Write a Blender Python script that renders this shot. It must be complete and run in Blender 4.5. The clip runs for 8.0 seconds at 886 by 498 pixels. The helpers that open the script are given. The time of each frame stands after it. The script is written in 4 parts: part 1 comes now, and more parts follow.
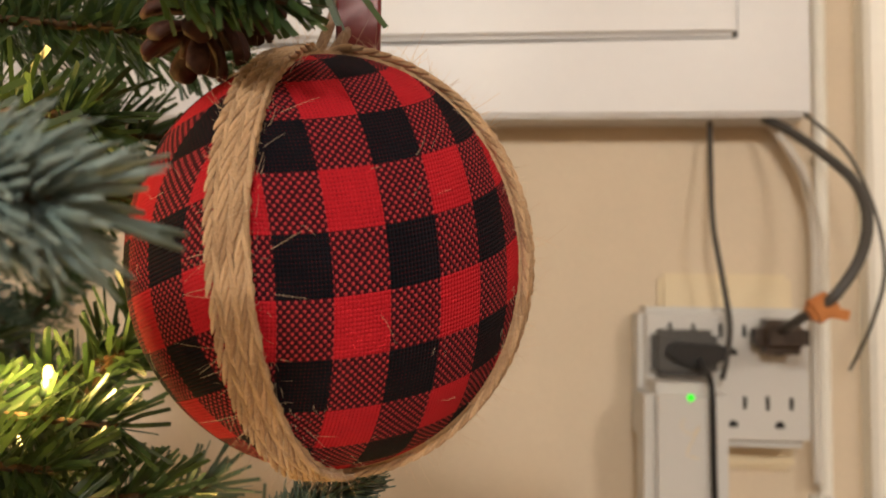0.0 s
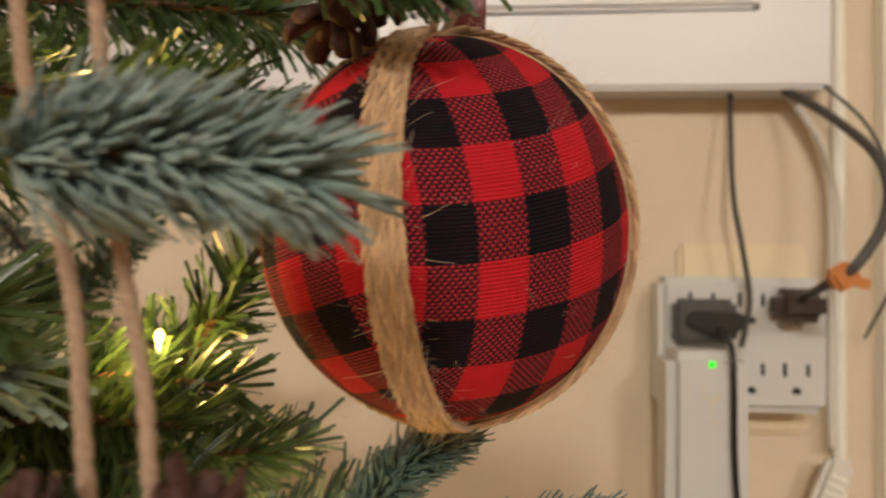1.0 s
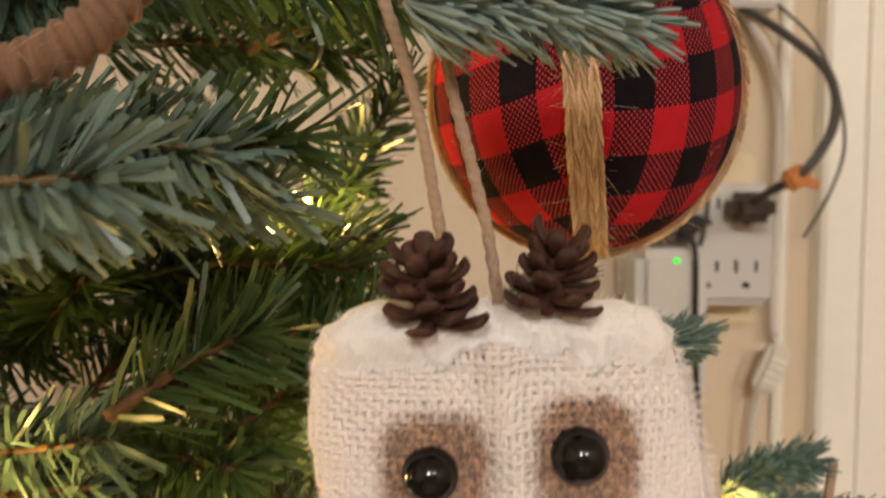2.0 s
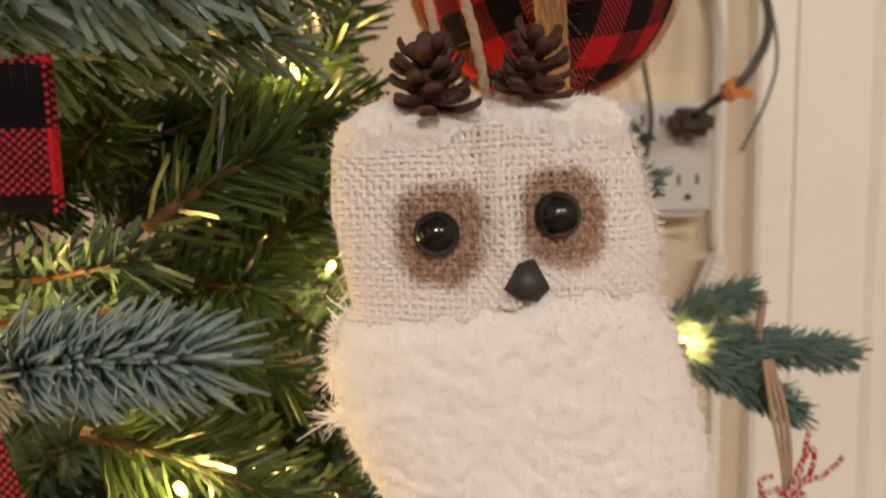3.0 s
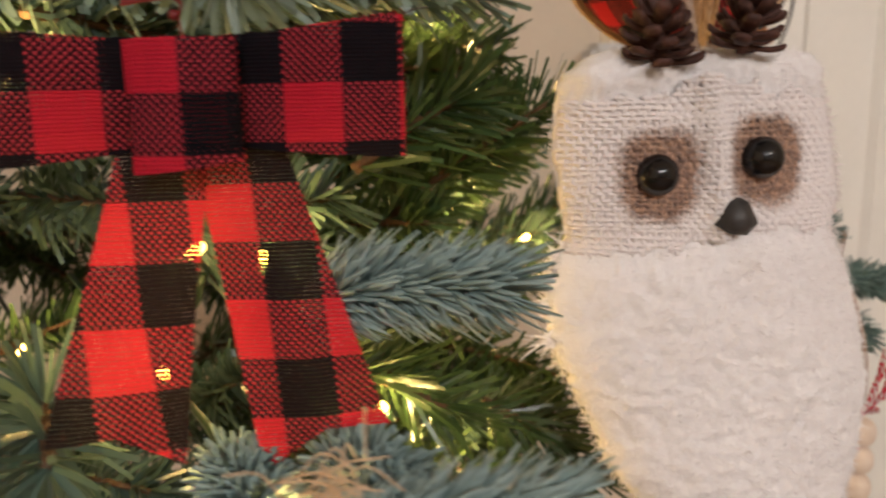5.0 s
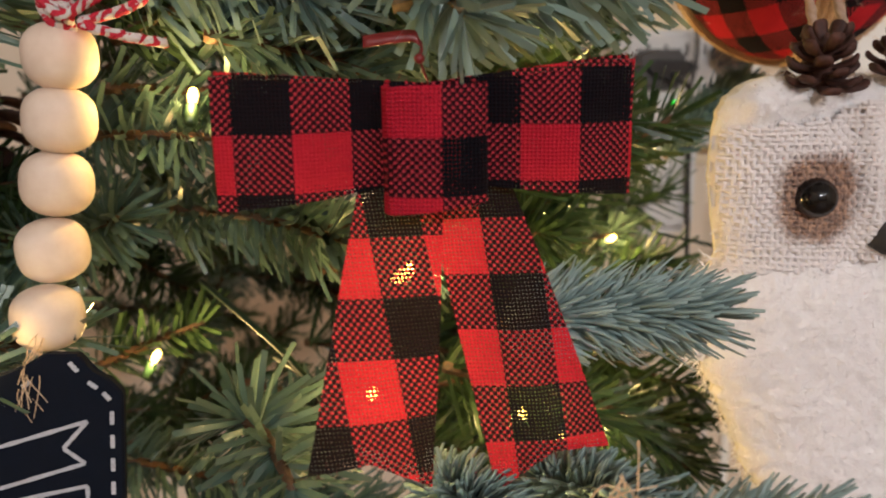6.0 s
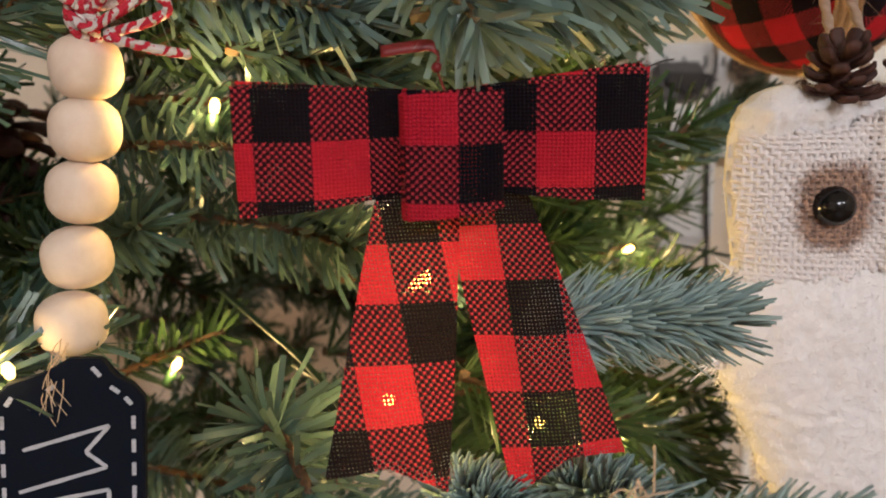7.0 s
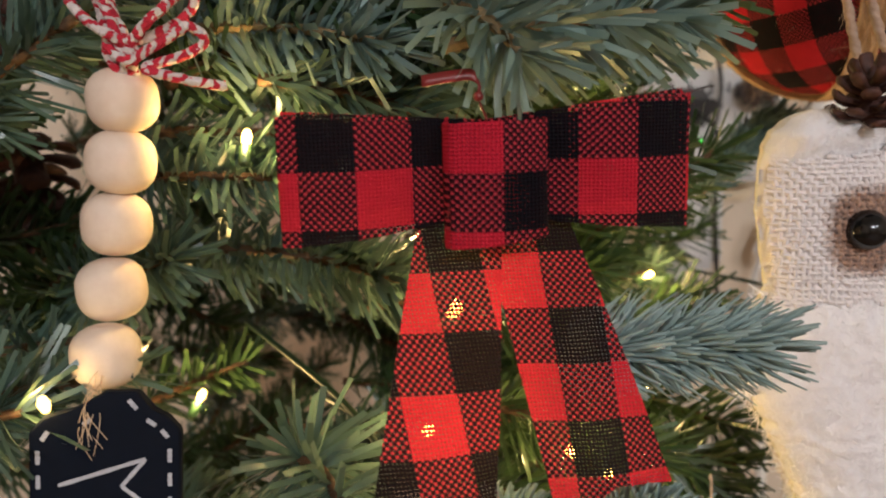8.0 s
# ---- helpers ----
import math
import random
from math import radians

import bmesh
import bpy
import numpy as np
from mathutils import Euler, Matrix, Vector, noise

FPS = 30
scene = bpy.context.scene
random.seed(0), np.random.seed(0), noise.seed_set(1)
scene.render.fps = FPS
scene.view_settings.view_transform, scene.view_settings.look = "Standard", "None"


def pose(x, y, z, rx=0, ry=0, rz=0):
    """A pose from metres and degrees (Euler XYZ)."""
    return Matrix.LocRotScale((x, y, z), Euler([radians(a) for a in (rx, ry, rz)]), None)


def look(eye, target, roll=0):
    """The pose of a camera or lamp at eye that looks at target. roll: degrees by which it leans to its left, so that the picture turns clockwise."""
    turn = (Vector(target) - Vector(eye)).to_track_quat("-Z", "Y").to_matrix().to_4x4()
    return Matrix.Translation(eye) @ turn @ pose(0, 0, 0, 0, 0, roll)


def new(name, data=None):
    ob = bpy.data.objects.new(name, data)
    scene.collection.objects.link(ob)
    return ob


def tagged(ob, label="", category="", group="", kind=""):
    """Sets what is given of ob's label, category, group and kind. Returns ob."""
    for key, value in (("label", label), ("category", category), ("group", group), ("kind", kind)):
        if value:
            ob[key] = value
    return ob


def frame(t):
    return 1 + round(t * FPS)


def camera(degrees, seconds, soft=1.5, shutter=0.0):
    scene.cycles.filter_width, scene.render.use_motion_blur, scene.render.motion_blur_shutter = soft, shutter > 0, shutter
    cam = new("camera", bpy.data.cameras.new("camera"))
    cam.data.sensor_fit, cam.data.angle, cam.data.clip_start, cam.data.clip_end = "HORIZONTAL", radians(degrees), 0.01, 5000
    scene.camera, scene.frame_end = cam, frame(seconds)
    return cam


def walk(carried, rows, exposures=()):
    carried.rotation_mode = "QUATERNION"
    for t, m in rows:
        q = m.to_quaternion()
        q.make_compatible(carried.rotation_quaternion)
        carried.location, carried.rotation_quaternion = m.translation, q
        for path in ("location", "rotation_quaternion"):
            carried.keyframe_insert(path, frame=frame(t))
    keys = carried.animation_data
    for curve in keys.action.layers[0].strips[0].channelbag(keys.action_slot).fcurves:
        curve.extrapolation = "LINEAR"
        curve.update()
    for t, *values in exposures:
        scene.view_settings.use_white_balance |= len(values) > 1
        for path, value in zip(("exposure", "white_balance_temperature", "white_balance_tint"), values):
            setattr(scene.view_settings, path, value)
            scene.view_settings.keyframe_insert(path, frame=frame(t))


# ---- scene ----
cam = camera(60, 8.0, soft=1.9, shutter=0.4)
cam.data.dof.use_dof, cam.data.dof.focus_distance, cam.data.dof.aperture_fstop = True, 0.1, 33
PATH = [
    (0, (-0.14852, -0.44178, 0.06595), (-0.23584, 0.55213, 0.13315), 0.88),
    (0.5, (-0.15141, -0.44238, 0.06488), (-0.24648, 0.55137, 0.12343), 0.58),
    (1, (-0.16402, -0.45057, 0.0649), (-0.2466, 0.54554, 0.09556), 0.75),
    (1.5, (-0.1861, -0.46493, 0.05876), (-0.23069, 0.53402, 0.04803), 0.22),
    (2, (-0.20112, -0.47525, 0.05217), (-0.17821, 0.52263, -0.00872), 0.09),
    (2.2, (-0.20325, -0.4801, 0.04885), (-0.17054, 0.51636, -0.02861), -0.14),
    (3.3, (-0.21069, -0.49785, 0.02996), (-0.102, 0.48652, -0.10857), -1.71),
    (3.5, (-0.21203, -0.49999, 0.02924), (-0.09565, 0.48188, -0.12035), -1.63),
    (4, (-0.21669, -0.50317, 0.02973), (-0.09462, 0.47393, -0.14458), -1.08),
    (4.5, (-0.22572, -0.50427, 0.03156), (-0.115, 0.47261, -0.15135), -1.47),
    (5, (-0.24685, -0.50081, 0.03567), (-0.11475, 0.46964, -0.16631), -1.19),
    (5.2, (-0.2559, -0.49936, 0.03805), (-0.10659, 0.46557, -0.17783), -0.82),
    (6.3, (-0.27452, -0.49961, 0.04349), (-0.13641, 0.46319, -0.18873), -0.97),
    (6.5, (-0.2741, -0.50007, 0.04314), (-0.14523, 0.4656, -0.18244), -1.02),
    (7, (-0.27358, -0.50056, 0.04254), (-0.15123, 0.46861, -0.17134), -1.09),
    (7.5, (-0.27512, -0.5001, 0.04308), (-0.14391, 0.46944, -0.16371), -1.21),
    (8, (-0.2781, -0.49964, 0.04266), (-0.15662, 0.47676, -0.13592), -1.71),
]
walk(cam, [(t, look(eye, target, roll)) for t, eye, target, roll in PATH],
     [(0, -0.08, 6500, 10), (2.2, -0.15, 6450, 10), (3.5, -0.36, 6200, 12), (4, -0.28, 6100, 12), (5.2, -0.32, 5850, 13), (6.5, -0.27, 5500, 12), (8, -0.30, 5500, 12)])

# ---- light ----
world = bpy.data.worlds.new("room_air")
world.use_nodes = True
world.node_tree.nodes["Background"].inputs["Color"].default_value = (1.0, 0.86, 0.7, 1)
world.node_tree.nodes["Background"].inputs["Strength"].default_value = 0.05
scene.world = world


def area_lamp(name, eye, target, size, watts, colour):
    data = bpy.data.lights.new(name, "AREA")
    data.shape, data.size, data.energy, data.color = "DISK", size, watts, colour
    ob = new(name, data)
    ob.matrix_world = look(eye, target)
    return ob


WARM = (1.0, 0.93, 0.83)
# Main lamp's side follows the cord shadows; the second is an added fill.
area_lamp("ceiling_lamp_glow", (-0.55, -4.0, 1.72), (-0.25, -0.4, 0.0), 0.56, 118, WARM)
area_lamp("second_lamp_glow", (1.0, -3.9, 1.72), (0.2, -0.4, 0.0), 0.56, 60, WARM)
scene.view_settings.exposure = 0.0


# ---- materials ----
class Nodes:
    """Short hand for shader arithmetic."""

    def __init__(self, name):
        self.mat = bpy.data.materials.new(name)
        self.mat.use_nodes = True
        self.tree = self.mat.node_tree
        self.bsdf = self.tree.nodes["Principled BSDF"]
        self.out = self.tree.nodes["Material Output"]

    def put(self, socket, value):
        if isinstance(value, bpy.types.NodeSocket):
            self.tree.links.new(value, socket)
        elif isinstance(value, (tuple, list)) and len(value) == 3 and socket.type == "RGBA":
            socket.default_value = (*value, 1)
        else:
            socket.default_value = value

    def m(self, op, a, b=0.0, c=0.0):
        n = self.tree.nodes.new("ShaderNodeMath")
        n.operation = op
        for i, v in enumerate((a, b, c)):
            self.put(n.inputs[i], v)
        return n.outputs[0]

    def mix(self, f, a, b):
        n = self.tree.nodes.new("ShaderNodeMix")
        n.data_type = "RGBA"
        self.put(n.inputs[0], f)
        self.put(n.inputs[6], a)
        self.put(n.inputs[7], b)
        return n.outputs[2]

    def coord(self, kind="Object"):
        return self.tree.nodes.new("ShaderNodeTexCoord").outputs[kind]

    def uv(self):
        n = self.tree.nodes.new("ShaderNodeSeparateXYZ")
        self.tree.links.new(self.coord("UV"), n.inputs[0])
        return n.outputs[0], n.outputs[1]

    def noise(self, scale, detail=3.0, vec=None, rough=0.6):
        n = self.tree.nodes.new("ShaderNodeTexNoise")
        self.put(n.inputs["Vector"], vec if vec is not None else self.coord())
        n.inputs["Scale"].default_value, n.inputs["Detail"].default_value, n.inputs["Roughness"].default_value = scale, detail, rough
        return n.outputs["Fac"]

    def ramp(self, f, lo, hi):
        n = self.tree.nodes.new("ShaderNodeMapRange")
        self.put(n.inputs[0], f)
        n.inputs[1].default_value, n.inputs[2].default_value = lo, hi
        return n.outputs[0]

    def island(self):
        return self.tree.nodes.new("ShaderNodeNewGeometry").outputs["Random Per Island"]

    def bump(self, height, strength, distance):
        n = self.tree.nodes.new("ShaderNodeBump")
        self.put(n.inputs["Height"], height)
        n.inputs["Strength"].default_value, n.inputs["Distance"].default_value = strength, distance
        self.tree.links.new(n.outputs[0], self.bsdf.inputs["Normal"])

    def set(self, **kw):
        for k, v in kw.items():
            self.put(self.bsdf.inputs[k.replace("_", " ")], v)
        return self

    def blend(self, fac, other):
        n = self.tree.nodes.new("ShaderNodeMixShader")
        self.put(n.inputs[0], fac)
        src = self.out.inputs[0].links[0].from_socket
        self.tree.links.new(src, n.inputs[1])
        self.tree.links.new(other, n.inputs[2])
        self.tree.links.new(n.outputs[0], self.out.inputs[0])


def painted(name, colour, rough=0.5, grain=300.0, vary=0.06, bump=0.00015, blotch=9.0):
    n = Nodes(name)
    a, b = n.noise(grain, 4), n.noise(blotch, 4)
    f = n.m("ADD", n.m("MULTIPLY", a, 0.4), n.m("MULTIPLY", b, 0.6))
    dark = tuple(c * (1 - vary * 2) for c in colour)
    n.set(Base_Color=n.mix(n.ramp(f, 0.35, 0.65), dark, colour), Roughness=n.m("ADD", n.m("MULTIPLY", a, 0.2), rough - 0.1))
    n.bump(a, 0.5, bump)
    return n.mat


def fabric(name, thread, check, open_weave, red_lo, red_hi, red_mix):
    """Buffalo check: red and black threads crossing over and under."""
    n = Nodes(name)
    u, v = n.uv()
    wob = n.noise(900, 2)
    su = n.m("ADD", n.m("DIVIDE", u, thread), n.m("MULTIPLY", wob, 0.35))
    sv = n.m("ADD", n.m("DIVIDE", v, thread), n.m("MULTIPLY", wob, 0.35))
    fu, fv = n.m("FRACT", su), n.m("FRACT", sv)
    over = n.m("MODULO", n.m("ABSOLUTE", n.m("ADD", n.m("FLOOR", su), n.m("FLOOR", sv))), 2.0)
    ru = n.m("LESS_THAN", n.m("FRACT", n.m("DIVIDE", u, 2 * check)), 0.5)
    rv = n.m("LESS_THAN", n.m("FRACT", n.m("DIVIDE", v, 2 * check)), 0.5)
    red = n.m("ADD", n.m("MULTIPLY", over, ru), n.m("MULTIPLY", n.m("SUBTRACT", 1.0, over), rv))
    pu = n.m("SINE", n.m("MULTIPLY", fu, math.pi))
    pv = n.m("SINE", n.m("MULTIPLY", fv, math.pi))
    # the thread on top is rounded across its run and dips at its ends
    hu = n.m("MULTIPLY", n.m("POWER", pu, 0.5), n.m("ADD", 0.45, n.m("MULTIPLY", pv, 0.55)))
    hv = n.m("MULTIPLY", n.m("POWER", pv, 0.5), n.m("ADD", 0.45, n.m("MULTIPLY", pu, 0.55)))
    h = n.m("ADD", n.m("MULTIPLY", over, hu), n.m("MULTIPLY", n.m("SUBTRACT", 1.0, over), hv))
    tint = n.noise(220, 3)
    redc = n.mix(tint, red_lo, red_hi)
    blackc = n.mix(tint, (0.003, 0.003, 0.006), (0.010, 0.010, 0.016))
    mixed = n.m("ABSOLUTE", n.m("SUBTRACT", ru, rv))
    redc = n.mix(n.m("MULTIPLY", mixed, 0.7), redc, red_mix)
    blackc = n.mix(n.m("MULTIPLY", mixed, 0.7), blackc, (0.070, 0.008, 0.014))
    red = n.m("MULTIPLY", red, n.m("SUBTRACT", 1.0, n.m("MULTIPLY", mixed, n.m("LESS_THAN", h, 0.60))))
    # thread gaps: crevice shade and dark backing, both put into the colour
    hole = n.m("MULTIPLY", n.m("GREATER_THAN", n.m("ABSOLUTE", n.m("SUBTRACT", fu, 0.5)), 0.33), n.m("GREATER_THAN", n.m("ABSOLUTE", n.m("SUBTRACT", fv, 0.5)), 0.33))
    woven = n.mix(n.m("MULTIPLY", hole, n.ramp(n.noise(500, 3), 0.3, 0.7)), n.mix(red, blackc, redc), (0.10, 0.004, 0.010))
    n.set(Base_Color=woven, Roughness=0.92, Specular_IOR_Level=0.15)
    n.bump(n.m("ADD", h, n.m("MULTIPLY", n.noise(6000, 2), 0.3)), 1.0, thread * 0.6)
    if open_weave:
        tl = n.tree.nodes.new("ShaderNodeBsdfTranslucent")
        n.put(tl.inputs[0], n.mix(red, (0.03, 0.02, 0.02), (0.7, 0.06, 0.05)))
        n.blend(0.22, tl.outputs[0])
        edge_u = n.m("GREATER_THAN", n.m("ABSOLUTE", n.m("SUBTRACT", fu, 0.5)), 0.36)
        edge_v = n.m("GREATER_THAN", n.m("ABSOLUTE", n.m("SUBTRACT", fv, 0.5)), 0.36)
        gap = n.m("MULTIPLY", edge_u, edge_v)
        n.blend(gap, n.tree.nodes.new("ShaderNodeBsdfTransparent").outputs[0])
    return n.mat


def fibre(name, dark, light, scale=2500.0, rough=0.9, bump=0.0002, sheen=0.2, translucent=0.0):
    n = Nodes(name)
    a, b = n.noise(scale, 4), n.noise(scale / 12, 3)
    f = n.ramp(n.m("ADD", n.m("MULTIPLY", a, 0.6), n.m("MULTIPLY", b, 0.4)), 0.32, 0.68)
    n.set(Base_Color=n.mix(f, dark, light), Roughness=rough, Sheen_Weight=sheen)
    n.bump(a, 0.7, bump)
    if translucent:
        tl = n.tree.nodes.new("ShaderNodeBsdfTranslucent")
        n.put(tl.inputs[0], light)
        n.blend(translucent, tl.outputs[0])
    return n.mat


def needle_mat(name, dark, light, rough, translucent):
    n = Nodes(name)
    f = n.m("ADD", n.m("MULTIPLY", n.island(), 0.7), n.m("MULTIPLY", n.noise(60, 2), 0.3))
    n.set(Base_Color=n.mix(f, dark, light), Roughness=rough, Specular_IOR_Level=0.55)
    n.bump(n.noise(3000, 2), 0.25, 0.0001)
    tl = n.tree.nodes.new("ShaderNodeBsdfTranslucent")
    n.put(tl.inputs[0], light)
    n.blend(translucent, tl.outputs[0])
    return n.mat


def striped(name):
    n = Nodes(name)
    u, v = n.uv()
    s = n.m("FRACT", n.m("ADD", n.m("ADD", n.m("MULTIPLY", u, 1 / 0.0021), v), n.m("MULTIPLY", n.noise(320, 3), 3.2)))
    red = n.m("LESS_THAN", s, 0.5)
    ply = n.m("SINE", n.m("MULTIPLY", n.m("FRACT", n.m("MULTIPLY", s, 4.0)), math.pi))
    n.set(Base_Color=n.mix(red, (0.74, 0.66, 0.63), (0.58, 0.02, 0.045)), Roughness=0.85)
    n.bump(n.m("ADD", ply, n.m("MULTIPLY", n.noise(4000, 2), 0.5)), 0.8, 0.00025)
    return n.mat


def jute_braid(name):
    n = Nodes(name)
    g, c = n.noise(3200, 4), n.noise(160, 3)
    f = n.m("ADD", n.m("ADD", n.m("MULTIPLY", n.island(), 0.35), n.m("MULTIPLY", g, 0.5)), n.m("MULTIPLY", c, 0.25))
    n.set(Base_Color=n.mix(n.ramp(f, 0.2, 0.85), (0.28, 0.155, 0.076), (0.77, 0.52, 0.30)), Roughness=0.95, Sheen_Weight=0.2)
    n.bump(g, 0.9, 0.00025)
    return n.mat


def twisted(name, dark, light, pitch):
    n = Nodes(name)
    u, v = n.uv()
    s = n.m("SINE", n.m("MULTIPLY", n.m("FRACT", n.m("ADD", n.m("MULTIPLY", u, 1 / pitch), n.m("MULTIPLY", v, 2.0))), math.pi))
    g = n.noise(3500, 3)
    n.set(Base_Color=n.mix(n.m("ADD", n.m("MULTIPLY", s, 0.25), n.m("MULTIPLY", g, 0.75)), dark, light), Roughness=0.95, Sheen_Weight=0.2)
    n.bump(n.m("ADD", n.m("MULTIPLY", s, 0.6), g), 0.7, 0.0002)
    return n.mat


def burlap(name):
    """Pale yarn dabbed with brown dye round the eyes."""
    n = Nodes(name)
    u, v = n.uv()
    dab = None
    for cx, cz in DABS:
        dx = n.m("POWER", n.m("ABSOLUTE", n.m("SUBTRACT", u, cx)), 3.0)
        dz = n.m("POWER", n.m("ABSOLUTE", n.m("MULTIPLY", n.m("SUBTRACT", v, cz), 0.88)), 3.0)
        d = n.m("ADD", n.m("POWER", n.m("ADD", dx, dz), 1 / 3), n.m("MULTIPLY", n.m("SUBTRACT", n.noise(260, 4), 0.5), 0.0026))
        d = n.m("ADD", d, n.m("MULTIPLY", n.m("SUBTRACT", n.noise(1800, 3), 0.5), 0.0030))
        k = n.ramp(d, 0.0068, 0.0050)
        dab = k if dab is None else n.m("MAXIMUM", dab, k)
    pale = n.mix(n.noise(900, 3), (0.95, 0.87, 0.85), (0.99, 0.945, 0.935))
    brown = n.mix(n.ramp(n.noise(1500, 4), 0.40, 0.60), (0.13, 0.048, 0.020), (0.52, 0.29, 0.165))
    n.set(Base_Color=n.mix(n.m("MULTIPLY", dab, 0.90), pale, brown), Roughness=0.95, Sheen_Weight=0.25)
    n.bump(n.noise(5000, 3), 0.8, 0.00015)
    tl = n.tree.nodes.new("ShaderNodeBsdfTranslucent")
    n.put(tl.inputs[0], (0.9, 0.8, 0.74))
    n.blend(0.15, tl.outputs[0])
    return n.mat


def glow(name, colour, strength):
    n = Nodes(name)
    n.set(Base_Color=colour, Emission_Color=colour, Emission_Strength=strength)
    return n.mat


DABS = ((-0.2000, 0.0227), (-0.1836, 0.0246))
M_WALL = painted("wall_paint", (0.69, 0.575, 0.43), 0.7, 420, 0.05)
M_TRIM = painted("trim_paint", (0.93, 0.90, 0.82), 0.42, 150, 0.03)
M_WHITE = painted("white_enamel", (0.71, 0.70, 0.70), 0.35, 200, 0.02, 0.00005)
M_PLASTIC = painted("white_plastic", (0.60, 0.59, 0.565), 0.38, 600, 0.02, 0.00003)
M_IVORY = painted("ivory_plastic", (0.74, 0.62, 0.42), 0.4, 600, 0.03, 0.00003)
M_BLACK = painted("black_plastic", (0.012, 0.012, 0.013), 0.35, 500, 0.1, 0.00003)
M_BROWN = painted("brown_plastic", (0.055, 0.035, 0.024), 0.45, 500, 0.1, 0.00003)
M_GREY = painted("grey_rubber", (0.07, 0.065, 0.06), 0.55, 500, 0.1, 0.00003)
M_ORANGE = painted("orange_tape", (0.62, 0.22, 0.05), 0.6, 500, 0.12, 0.0002)
M_CLEAR = painted("pale_cable", (0.70, 0.66, 0.60), 0.4, 500, 0.05, 0.00003)
M_FLOOR = painted("floor_wood", (0.30, 0.18, 0.09), 0.4, 40, 0.2, 0.0004)
M_CEIL = painted("ceiling_paint", (0.80, 0.77, 0.72), 0.8, 200, 0.03)
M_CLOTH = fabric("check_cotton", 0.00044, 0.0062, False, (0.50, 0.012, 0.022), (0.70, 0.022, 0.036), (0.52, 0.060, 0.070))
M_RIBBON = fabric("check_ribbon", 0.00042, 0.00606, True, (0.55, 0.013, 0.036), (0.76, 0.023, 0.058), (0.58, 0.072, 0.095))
M_JUTE = jute_braid("jute_braid")
M_FUZZ = fibre("jute_fibre", (0.50, 0.34, 0.20), (0.80, 0.62, 0.43))
M_STRING = twisted("jute_string", (0.32, 0.21, 0.145), (0.47, 0.335, 0.24), 0.0013)
M_ROPE = twisted("wrapped_rope", (0.10, 0.045, 0.022), (0.33, 0.18, 0.105), 0.0013)
M_FLEECE = fibre("white_fleece", (0.93, 0.885, 0.87), (0.98, 0.95, 0.94), 900, 0.95, 0.00025, 0.4, 0.08)
M_FELT = fibre("yellowed_foam", (0.78, 0.72, 0.60), (0.90, 0.85, 0.74), 1200, 0.9, 0.0003, 0.1)
M_BURLAP = burlap("pale_burlap")
M_EYE = painted("glossy_black_bead", (0.004, 0.004, 0.005), 0.16, 900, 0.1, 0.00002)
M_BEAK = painted("grey_wooden_beak", (0.055, 0.05, 0.047), 0.5, 900, 0.25, 0.0002)
M_CONE = fibre("pine_cone_scale", (0.022, 0.007, 0.004), (0.095, 0.031, 0.018), 900, 0.7, 0.0002, 0.0)
M_BEAD = fibre("bare_wood", (0.68, 0.53, 0.40), (0.80, 0.67, 0.55), 350, 0.6, 0.00004, 0.0)
M_CHALK = painted("chalkboard", (0.006, 0.009, 0.018), 0.75, 700, 0.2, 0.00004)
M_CHALK.node_tree.nodes["Principled BSDF"].inputs["Specular IOR Level"].default_value = 0.12
M_PAINT = painted("chalk_line", (0.62, 0.62, 0.66), 0.8, 3000, 0.2, 0.0001)
M_TWINE = striped("red_white_twine")
M_SATIN = painted("red_satin", (0.20, 0.016, 0.016), 0.35, 400, 0.1, 0.00005)
M_GREEN = needle_mat("green_film_needle", (0.013, 0.034, 0.011), (0.075, 0.128, 0.045), 0.30, 0.28)
M_TEAL = needle_mat("dull_green_needle", (0.030, 0.064, 0.046), (0.150, 0.225, 0.175), 0.28, 0.22)
M_BLUE = needle_mat("blue_green_needle", (0.205, 0.295, 0.28), (0.43, 0.545, 0.515), 0.5, 0.2)
M_PALE = needle_mat("grey_green_needle", (0.085, 0.145, 0.125), (0.27, 0.37, 0.33), 0.36, 0.2)
# darker copy of M_BLUE, for the sprigs behind the ball and beside the owl
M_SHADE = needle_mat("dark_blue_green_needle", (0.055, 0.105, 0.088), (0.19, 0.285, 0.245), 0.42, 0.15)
M_STEM = fibre("stem_wire", (0.03, 0.02, 0.01), (0.16, 0.08, 0.03), 1200, 0.7, 0.0003, 0.0)
M_BARK = fibre("blue_stem", (0.10, 0.09, 0.05), (0.32, 0.20, 0.08), 1200, 0.7, 0.0003, 0.0)
M_WIRE = painted("green_wire", (0.012, 0.03, 0.012), 0.4, 500, 0.1, 0.00003)
M_BULB = glow("warm_bulb", (1.0, 0.64, 0.15), 6.5)
M_GREENLED = glow("green_indicator", (0.01, 1.0, 0.01), 0.9)
M_LAMPGLASS = glow("lamp_glass", (1.0, 0.86, 0.68), 3.0)


